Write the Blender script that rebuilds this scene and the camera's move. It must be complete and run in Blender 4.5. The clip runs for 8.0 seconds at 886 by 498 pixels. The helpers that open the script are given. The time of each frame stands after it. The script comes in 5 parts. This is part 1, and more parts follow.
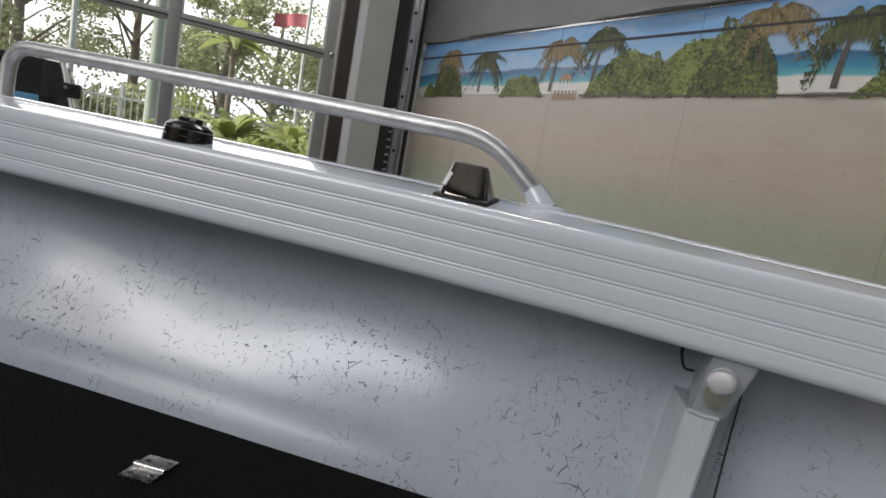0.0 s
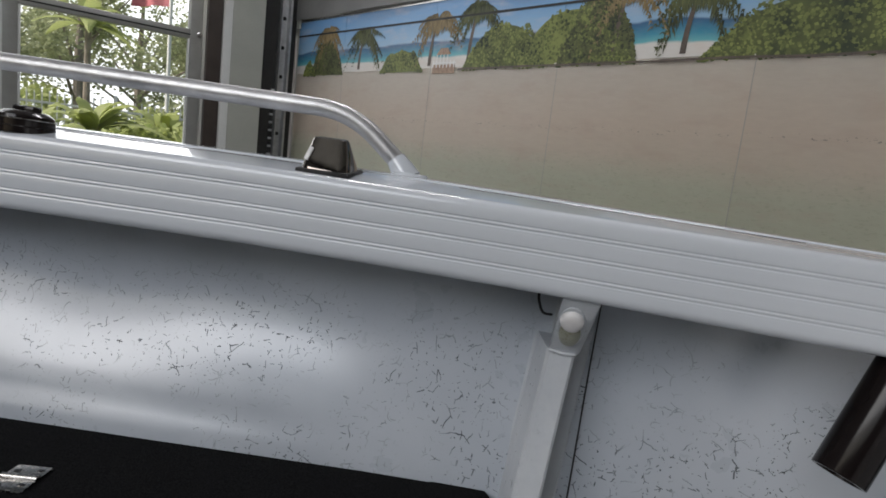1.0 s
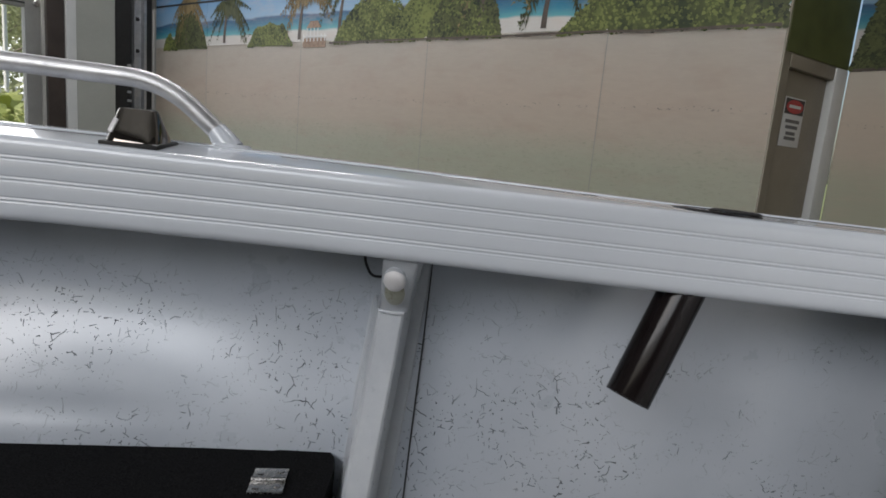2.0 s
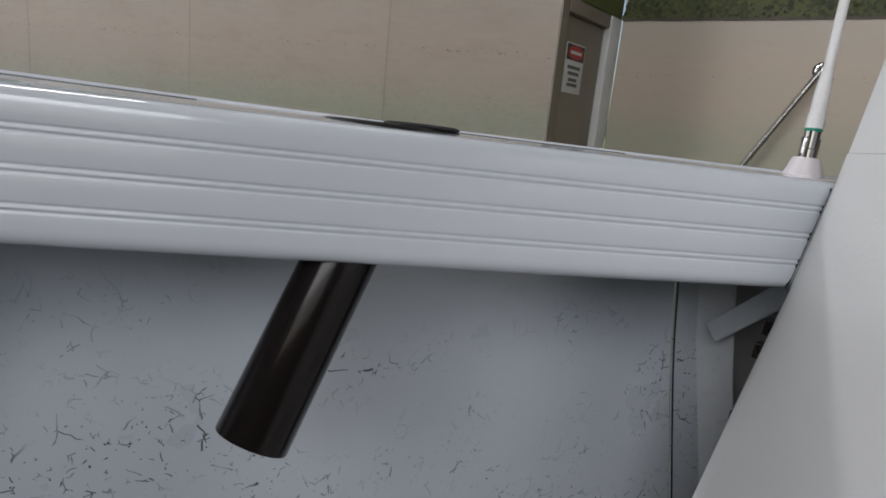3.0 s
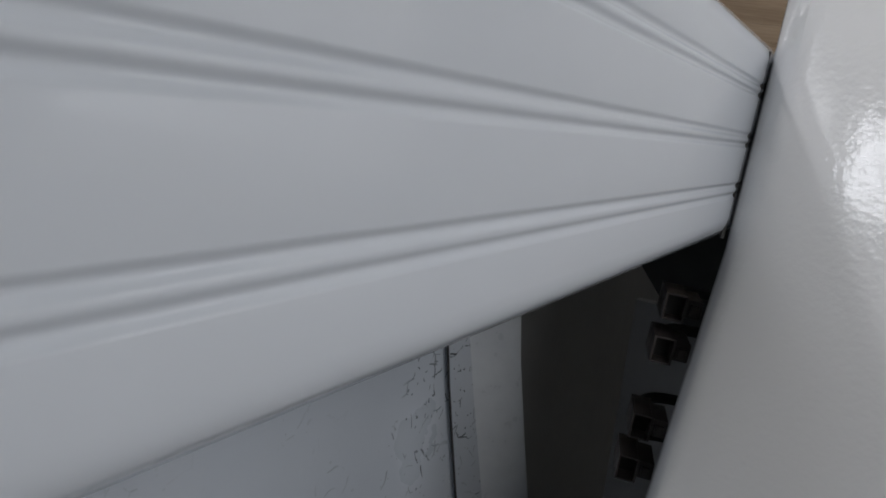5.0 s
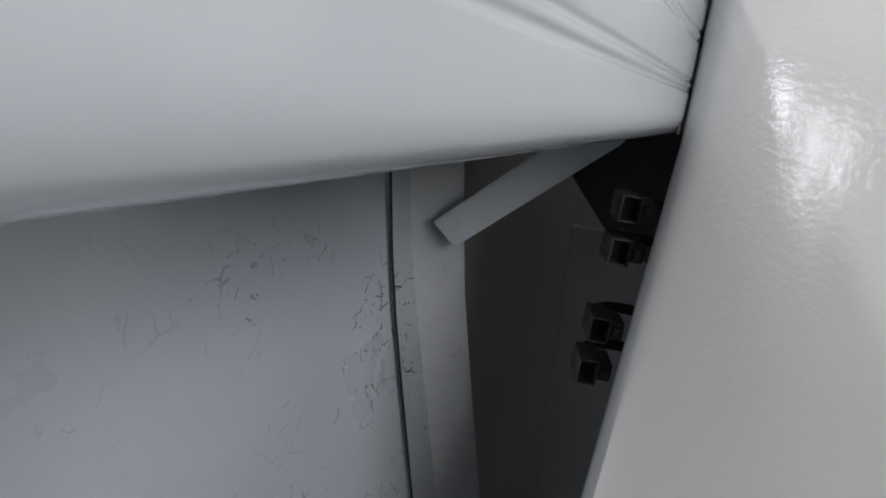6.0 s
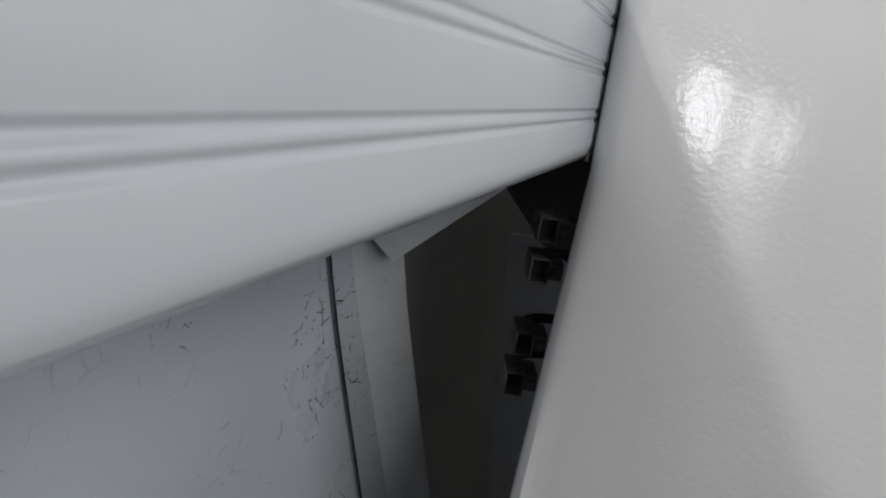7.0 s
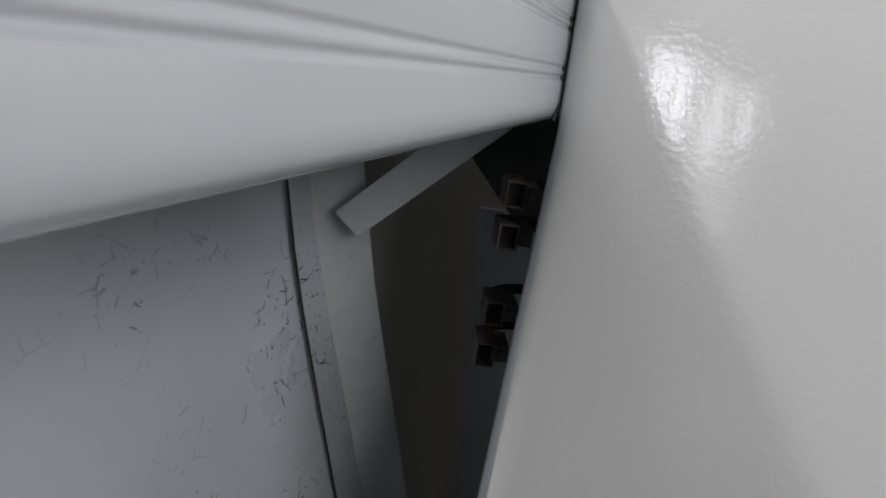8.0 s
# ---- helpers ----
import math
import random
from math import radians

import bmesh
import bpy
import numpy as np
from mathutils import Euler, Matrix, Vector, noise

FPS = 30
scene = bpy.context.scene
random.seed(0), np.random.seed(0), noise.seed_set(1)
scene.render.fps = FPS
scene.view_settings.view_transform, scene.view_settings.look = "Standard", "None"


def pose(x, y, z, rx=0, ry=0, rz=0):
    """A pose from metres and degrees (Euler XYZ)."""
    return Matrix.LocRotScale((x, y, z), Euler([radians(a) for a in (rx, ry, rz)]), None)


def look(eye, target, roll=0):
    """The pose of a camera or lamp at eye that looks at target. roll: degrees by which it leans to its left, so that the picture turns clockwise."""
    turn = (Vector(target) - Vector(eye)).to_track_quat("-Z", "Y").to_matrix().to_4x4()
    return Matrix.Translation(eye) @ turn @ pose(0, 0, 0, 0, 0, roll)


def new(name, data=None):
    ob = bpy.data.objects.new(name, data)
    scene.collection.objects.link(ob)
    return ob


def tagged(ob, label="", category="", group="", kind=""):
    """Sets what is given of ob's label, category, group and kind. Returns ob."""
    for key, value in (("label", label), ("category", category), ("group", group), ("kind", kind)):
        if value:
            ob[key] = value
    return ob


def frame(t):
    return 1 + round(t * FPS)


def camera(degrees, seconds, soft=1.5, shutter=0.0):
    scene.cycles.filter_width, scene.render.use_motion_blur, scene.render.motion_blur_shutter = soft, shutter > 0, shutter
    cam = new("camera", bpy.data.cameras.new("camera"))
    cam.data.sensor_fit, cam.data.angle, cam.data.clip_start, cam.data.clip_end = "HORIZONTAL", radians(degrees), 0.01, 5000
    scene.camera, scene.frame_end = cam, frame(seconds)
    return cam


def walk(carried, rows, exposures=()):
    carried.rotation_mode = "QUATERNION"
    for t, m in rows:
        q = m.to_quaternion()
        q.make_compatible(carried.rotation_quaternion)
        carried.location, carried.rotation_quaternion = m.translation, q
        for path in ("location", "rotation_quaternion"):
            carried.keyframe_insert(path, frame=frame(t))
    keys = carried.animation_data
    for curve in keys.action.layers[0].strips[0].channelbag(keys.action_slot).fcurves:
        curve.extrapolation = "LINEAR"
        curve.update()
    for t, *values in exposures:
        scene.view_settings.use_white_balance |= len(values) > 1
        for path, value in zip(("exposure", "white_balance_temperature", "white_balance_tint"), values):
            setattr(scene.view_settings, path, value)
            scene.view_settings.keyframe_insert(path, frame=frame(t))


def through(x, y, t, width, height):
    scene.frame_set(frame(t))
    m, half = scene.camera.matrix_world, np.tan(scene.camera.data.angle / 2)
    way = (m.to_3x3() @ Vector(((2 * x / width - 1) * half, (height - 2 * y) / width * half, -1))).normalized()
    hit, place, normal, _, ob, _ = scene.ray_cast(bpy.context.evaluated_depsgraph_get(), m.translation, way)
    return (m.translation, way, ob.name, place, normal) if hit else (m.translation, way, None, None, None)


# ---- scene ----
cam = camera(74.0, 8.0, soft=1.7)

# the boat leans a little on its supports: all that belongs to it is built in its own axes and turned by BOAT
PIVOT = Vector((1.2, 0.0, 1.5))
BOAT = Matrix.Translation(PIVOT) @ Matrix.Rotation(radians(2.749), 4, Vector((-0.8443, 0.5358, 0.0))) @ Matrix.Translation(-PIVOT)
PATH = [
    (0, (0.7958, -0.6632, 1.5225), (0.0359, 1.1743, 1.3075), 12.36),
    (0.5, (0.8195, -0.6687, 1.5140), (0.2456, 1.2360, 1.3075), 10.04),
    (1, (0.8440, -0.6804, 1.5202), (0.4172, 1.2606, 1.2954), 8.54),
    (1.2, (0.8548, -0.6937, 1.5215), (0.4853, 1.2578, 1.2870), 8.01),
    (2.3, (1.0049, -0.6882, 1.5118), (1.1103, 1.2907, 1.2418), 6.45),
    (2.5, (1.0654, -0.6066, 1.4894), (1.2974, 1.3589, 1.2014), 6.49),
    (3, (1.1676, -0.4073, 1.4963), (1.6956, 1.4930, 1.1645), 6.43),
    (3.5, (1.2353, -0.2228, 1.4879), (2.1932, 1.4924, 1.1129), 6.22),
    (4, (1.2744, -0.1346, 1.4880), (2.5630, 1.3381, 1.0748), 5.91),
    (4.2, (1.2898, -0.1160, 1.4866), (2.6540, 1.2840, 1.0639), 6.10),
    (5.3, (1.2847, -0.0464, 1.4329), (2.9253, 1.0074, 0.9881), 5.09),
    (5.5, (1.2824, -0.0427, 1.4219), (2.9595, 0.9411, 0.9535), 5.21),
    (6, (1.2795, -0.0345, 1.4196), (3.0072, 0.8359, 0.9123), 4.85),
    (6.5, (1.2737, -0.0408, 1.4234), (3.0296, 0.7603, 0.8988), 4.88),
    (7, (1.2806, -0.0563, 1.4422), (3.0528, 0.7047, 0.9127), 4.15),
    (7.5, (1.2822, -0.0573, 1.4396), (3.0696, 0.6546, 0.8932), 3.91),
    (8, (1.2910, -0.0562, 1.4288), (3.0907, 0.6082, 0.8635), 3.46),
]
walk(cam, [(t, BOAT @ look(eye, aim, lean)) for t, eye, aim, lean in PATH],
     exposures=[(0.0, -0.12, 6560, 10), (0.5, -0.20, 6530, 10), (1.0, -0.20, 6500, 10), (2.5, -0.09, 6440, 10), (3.0, -0.18, 6420, 10), (3.5, -0.28, 6400, 10), (4.0, -0.42, 6390, 10), (4.4, -0.42, 6390, 10), (5.5, -0.08, 6440, 10), (6.2, 0.2, 6520, 10), (7.0, -0.02, 6580, 10), (7.5, -0.12, 6580, 10), (8.0, -0.04, 6580, 10)])

# ---- world and light ----
world = bpy.data.worlds.new("world")
scene.world = world
world.use_nodes = True
wn = world.node_tree
sky = wn.nodes.new("ShaderNodeTexSky")
sky.sky_type, sky.sun_disc = "NISHITA", False
sky.sun_elevation, sky.sun_rotation = radians(45), radians(225)
sky.air_density, sky.dust_density = 1.2, 4.0
wn.links.new(sky.outputs[0], wn.nodes["Background"].inputs[0])
wn.nodes["Background"].inputs[1].default_value = 0.15


def flat(a):
    return Vector((math.cos(radians(a)), math.sin(radians(a)), 0.0))


def lamp(name, kind, place, power, colour, m=None, **more):
    data = bpy.data.lights.new(name, kind)
    data.energy, data.color = power, colour
    for key, value in more.items():
        if key == "size":
            data.shape, data.size, data.size_y = "RECTANGLE", value[0], value[1]
        elif key == "angle":
            data.angle = value
    ob = new(name, data)
    ob.matrix_world = m if m is not None else Matrix.Translation(place)
    return ob


lamp("sun", "SUN", (0, 0, 0), 5.0, (1.0, 0.95, 0.88), look((-15, 0.9, 10), (-8, 8, 0)), angle=radians(8))

# the room's plan
CORNER = Vector((-2.612, 5.757, 0.0))
WIN = flat(50)
MUR = flat(-32)
OUT = Vector((2.496, 2.571, 0.0))
INN = Vector((3.076, 2.997, 0.0))
BEE = flat(-48)
FLOOR = 0.12
TOP = 5.7
END = INN + BEE * 4.2
BACK_R = END + flat(-135) * 7.0
BACK_L = CORNER - WIN * 8.6

# daylight in the window's opening and in an assumed wide door, unseen behind the boat
WIN_IN = flat(-40)
for x0, x1, z0, z1 in ((1.18, 2.48, 1.02, 2.5), (1.18, 2.48, 2.59, 5.1), (2.58, 3.95, 1.02, 2.5), (2.58, 3.95, 2.59, 5.1), (4.05, 5.35, 1.02, 2.5), (4.66, 5.46, 4.15, 5.32), (5.86, 6.06, 4.05, 5.30), (6.36, 6.52, 4.48, 5.22)):
    c = CORNER - WIN * ((x0 + x1) / 2) + WIN_IN * 0.06 + Vector((0, 0, (z0 + z1) / 2))
    lamp("window_daylight", "AREA", None, (23.0 if x0 > 4.4 else 6.5) * (x1 - x0) * (z1 - z0), (0.95, 0.955, 1.0), look(c, c + WIN_IN), size=(x1 - x0, z1 - z0))
back_dir = (BACK_L - BACK_R).normalized()
back_in = Vector((-back_dir.y, back_dir.x, 0)) * -1
# lamp added out of view, placed for the hull's highlight and gunwale shadow
c = BACK_R + back_dir * 2.4 + back_in * 0.1 + Vector((0, 0, 3.75))
lamp("assumed_door_light", "AREA", None, 106, (0.94, 0.962, 1.0), look(c, c + back_in), size=(3.6, 2.1))
# unseen fill lamps added under the ceiling, strongest over the mural
for x, y, power in ((-1.6, -1.4, 5), (0.6, -1.6, 5), (-0.6, 2.6, 74), (1.6, 1.5, 20), (3.4, 0.9, 2)):
    lamp("ceiling_fill", "AREA", None, power, (0.98, 0.96, 1.0), look((x, y, TOP - 0.12), (x, y, 0)), size=(1.5, 0.4))


# ---- materials ----
def material(name, base, rough=0.5, metal=0.0, coat=0.0):
    m = bpy.data.materials.new(name)
    m.use_nodes = True
    b = m.node_tree.nodes["Principled BSDF"]
    b.inputs["Base Color"].default_value = (*base, 1)
    b.inputs["Roughness"].default_value = rough
    b.inputs["Metallic"].default_value = metal
    b.inputs["Coat Weight"].default_value = coat
    b.inputs["Coat Roughness"].default_value = 0.06
    return m


class Nodes:
    """Short hand for wiring one material."""

    def __init__(self, m):
        self.m, self.t = m, m.node_tree
        self.b = m.node_tree.nodes["Principled BSDF"]
        self.co = self.add("ShaderNodeTexCoord").outputs["Object"]

    def add(self, kind, **values):
        n = self.t.nodes.new(kind)
        for key, value in values.items():
            n.inputs[key].default_value = value
        return n

    def link(self, a, b):
        self.t.links.new(a, b)

    def noise(self, scale, detail=3.0, rough=0.55, stretch=None, distort=0.0):
        n = self.add("ShaderNodeTexNoise", Scale=scale, Detail=detail, Roughness=rough, Distortion=distort)
        if stretch:
            v = self.add("ShaderNodeMapping")
            v.inputs["Scale"].default_value = stretch
            self.link(self.co, v.inputs["Vector"])
            self.link(v.outputs[0], n.inputs["Vector"])
        else:
            self.link(self.co, n.inputs["Vector"])
        return n.outputs[0]

    def ramp(self, value, a, b, lo=0.0, hi=1.0):
        n = self.add("ShaderNodeMapRange")
        for slot, edge in (("From Min", a), ("From Max", b)):
            if isinstance(edge, (int, float)):
                n.inputs[slot].default_value = edge
            else:
                self.link(edge, n.inputs[slot])
        n.inputs["To Min"].default_value, n.inputs["To Max"].default_value = lo, hi
        self.link(value, n.inputs["Value"])
        return n.outputs[0]

    def math(self, op, a, b=0.0):
        n = self.t.nodes.new("ShaderNodeMath")
        n.operation = op
        for k, v in enumerate((a, b)):
            if isinstance(v, (int, float)):
                n.inputs[k].default_value = v
            else:
                self.link(v, n.inputs[k])
        return n.outputs[0]

    def mix(self, f, a, b):
        n = self.t.nodes.new("ShaderNodeMix")
        n.data_type = "RGBA"
        for k, v in ((0, f), (6, a), (7, b)):
            if isinstance(v, (int, float)):
                n.inputs[k].default_value = v
            elif isinstance(v, tuple):
                n.inputs[k].default_value = (*v, 1)
            else:
                self.link(v, n.inputs[k])
        return n.outputs[2]

    def colour(self, c):
        self.link(c, self.b.inputs["Base Color"])

    def rough(self, r):
        self.link(r, self.b.inputs["Roughness"])

    def bump(self, h, strength=0.2, distance=0.002):
        n = self.add("ShaderNodeBump", Strength=strength, Distance=distance)
        self.link(h, n.inputs["Height"])
        self.link(n.outputs[0], self.b.inputs["Normal"])


def varied(name, a, b, scale, rough=0.5, metal=0.0, bump=0.15, fine=60.0, spread=0.1, coat=0.0, depth=0.002, stretch=None):
    """A surface that wanders between two colours, with fine relief."""
    m = material(name, a, rough, metal, coat)
    k = Nodes(m)
    big, small = k.noise(scale, 4.0, stretch=stretch), k.noise(fine, 3.0, stretch=stretch)
    k.colour(k.mix(k.ramp(k.math("ADD", k.math("MULTIPLY", big, 0.7), k.math("MULTIPLY", small, 0.3)), 0.35, 0.65), a, b))
    k.rough(k.ramp(small, 0.3, 0.7, max(0.02, rough - spread), rough + spread))
    if bump:
        k.bump(small, bump, depth)
    return m


def scuffed_paint():
    """Painted hull plate with short dark curved scuffs in clusters."""
    m = material("scuffed_hull_paint", (0.50, 0.53, 0.57), 0.34, coat=0.7)
    m.node_tree.nodes["Principled BSDF"].inputs["Coat Roughness"].default_value = 0.16
    m.node_tree.nodes["Principled BSDF"].inputs["Coat IOR"].default_value = 1.8
    k = Nodes(m)
    sep = k.add("ShaderNodeSeparateXYZ")
    k.link(k.co, sep.inputs[0])
    stroke = None
    for scale, width, bend, cut_scale, level, shift in ((19, 0.00056, 0.017, 55, 0.56, 0.0), (31, 0.00050, 0.0125, 75, 0.55, 3.7), (47, 0.00043, 0.009, 100, 0.56, 8.1)):
        plane = k.add("ShaderNodeCombineXYZ")
        sway_a = k.math("MULTIPLY", k.math("SUBTRACT", k.noise(scale * 0.9, 2.0, 0.6, (1, 1, 0.8)), 0.5), bend * 2)
        sway_b = k.math("MULTIPLY", k.math("SUBTRACT", k.noise(scale * 1.1, 2.0, 0.6, (0.8, 1, 1.2)), 0.5), bend * 2)
        k.link(k.math("ADD", k.math("ADD", sep.outputs[0], sway_a), shift), plane.inputs[0])
        k.link(k.math("ADD", sep.outputs[2], sway_b), plane.inputs[1])
        cell = k.t.nodes.new("ShaderNodeTexVoronoi")
        cell.voronoi_dimensions, cell.feature = "2D", "DISTANCE_TO_EDGE"
        cell.inputs["Scale"].default_value = scale
        k.link(plane.outputs[0], cell.inputs["Vector"])
        line = k.ramp(cell.outputs["Distance"], width * scale * 0.8, width * scale * 1.7, 1.0, 0.0)
        one = k.math("MULTIPLY", line, k.ramp(k.noise(cut_scale, 1.5, 0.5, (1, 1, 0.9)), level, level + 0.035))
        stroke = one if stroke is None else k.math("MAXIMUM", stroke, one)
    crowd = k.math("MULTIPLY", k.ramp(k.noise(6.5, 3.0, 0.65), 0.40, 0.56, 0.0, 1.0), k.ramp(sep.outputs[2], 1.36, 1.27, 0.08, 1.0))
    crowd = k.math("MULTIPLY", crowd, k.ramp(k.noise(15, 2.0, 0.5), k.ramp(sep.outputs[0], 0.7, 1.3, 0.30, 0.42), k.ramp(sep.outputs[0], 0.7, 1.3, 0.42, 0.55)))
    dots = k.ramp(k.noise(230, 1.0, 0.4), 0.715, 0.735)
    mark = k.math("MULTIPLY", k.math("MAXIMUM", stroke, dots), crowd)
    soft = k.mix(k.ramp(k.noise(4.3, 4.0), 0.25, 0.75), (0.515, 0.558, 0.612), (0.42, 0.462, 0.518))
    k.colour(k.mix(k.math("MULTIPLY", mark, k.ramp(k.noise(38, 2.0), 0.35, 0.6, 0.65, 0.97)), soft, (0.03, 0.034, 0.038)))
    k.rough(k.math("MAXIMUM", k.ramp(k.noise(9, 4.0), 0.3, 0.7, 0.27, 0.38), k.math("MULTIPLY", mark, 0.9)))
    k.link(k.ramp(mark, 0.0, 0.6, 0.8, 0.0), k.b.inputs["Coat Weight"])
    k.bump(k.noise(260, 2.0), 0.10, 0.001)
    return m


def gloss_paint():
    m = material("gloss_white_paint", (0.72, 0.73, 0.74), 0.10, coat=0.5)
    k = Nodes(m)
    k.colour(k.mix(k.ramp(k.noise(2.5, 4.0), 0.3, 0.7), (0.70, 0.71, 0.72), (0.76, 0.76, 0.76)))
    k.bump(k.noise(330, 1.5, 0.5), 0.16, 0.0009)
    k.rough(k.ramp(k.noise(6, 4.0), 0.3, 0.7, 0.02, 0.045))
    return m


def carpet():
    m = material("black_marine_carpet", (0.012, 0.012, 0.013), 0.95)
    m.node_tree.nodes["Principled BSDF"].inputs["Specular IOR Level"].default_value = 0.1
    k = Nodes(m)
    k.colour(k.mix(k.ramp(k.noise(420, 2.0), 0.35, 0.7), (0.005, 0.005, 0.006), (0.018, 0.018, 0.019)))
    k.bump(k.noise(600, 2.0), 0.7, 0.003)
    return m


def glass():
    m = material("window_glass", (1, 1, 1), 0.02)
    k = Nodes(m)
    clear = k.add("ShaderNodeBsdfTransparent")
    gloss = k.add("ShaderNodeBsdfGlossy", Roughness=0.02)
    fres = k.add("ShaderNodeFresnel", IOR=1.45)
    both = k.add("ShaderNodeMixShader")
    k.link(fres.outputs[0], both.inputs[0])
    k.link(clear.outputs[0], both.inputs[1])
    k.link(gloss.outputs[0], both.inputs[2])
    k.link(both.outputs[0], m.node_tree.nodes["Material Output"].inputs["Surface"])
    return m


def leafy(name, dark, light, through=0.0, broad=0.8):
    m = material(name, dark, 0.55)
    k = Nodes(m)
    geo = k.add("ShaderNodeNewGeometry")
    col = k.mix(k.ramp(k.math("ADD", k.math("MULTIPLY", geo.outputs["Random Per Island"], 0.6), k.math("MULTIPLY", k.noise(broad, 2.0), 0.4 if broad < 2 else 0.9)), 0.1 if broad < 2 else 0.35, 0.8 if broad < 2 else 1.1), dark, light)
    k.colour(col)
    if through:
        lit = k.add("ShaderNodeBsdfTranslucent")
        k.link(col, lit.inputs["Color"])
        both = k.add("ShaderNodeMixShader")
        both.inputs[0].default_value = through
        k.link(k.b.outputs[0], both.inputs[1])
        k.link(lit.outputs[0], both.inputs[2])
        k.link(both.outputs[0], m.node_tree.nodes["Material Output"].inputs["Surface"])
    return m


def printed(name, rows, speck=0.0):
    """Printed picture in soft level bands: rows of (height, colour)."""
    m = material(name, rows[0][1], 0.42)
    k = Nodes(m)
    sep = k.add("ShaderNodeSeparateXYZ")
    k.link(k.co, sep.inputs[0])
    wob = k.math("ADD", sep.outputs[2], k.math("MULTIPLY", k.math("SUBTRACT", k.noise(1.7, 3.0), 0.5), 0.10))
    col = rows[0][1]
    for (z0, a), (z1, b) in zip(rows, rows[1:]):
        col = k.mix(k.ramp(wob, z0, z1), col, b)
    grain = k.ramp(k.noise(9, 5.0, 0.7, stretch=(1, 1, 4)), 0.35, 0.7)
    col = k.mix(k.math("MULTIPLY", grain, 0.12), col, (0.40, 0.31, 0.25))
    blot = k.ramp(k.noise(2.4, 4.0, 0.6, stretch=(1, 1, 3)), 0.52, 0.72, 0.0, 0.30)
    col = k.mix(blot, col, (0.62, 0.47, 0.38))
    if speck:
        near = k.ramp(k.math("ABSOLUTE", k.math("SUBTRACT", wob, speck)), 0.006, 0.022, 1.0, 0.0)
        dots = k.ramp(k.noise(44, 2.0, 0.5, stretch=(1, 1, 2.2)), 0.645, 0.70)
        col = k.mix(k.math("MULTIPLY", k.math("MULTIPLY", near, dots), 0.6), col, (0.10, 0.075, 0.055))
    if speck:
        fleck = k.math("MULTIPLY", k.ramp(k.noise(48, 3.0, 0.7, stretch=(0.6, 1, 1.6)), 0.56, 0.68, 0.0, 0.35), k.ramp(wob, 1.80, 1.66))
        col = k.mix(fleck, col, (0.42, 0.44, 0.30))
    k.colour(col)
    k.bump(k.noise(300, 2.0), 0.05, 0.001)
    return m


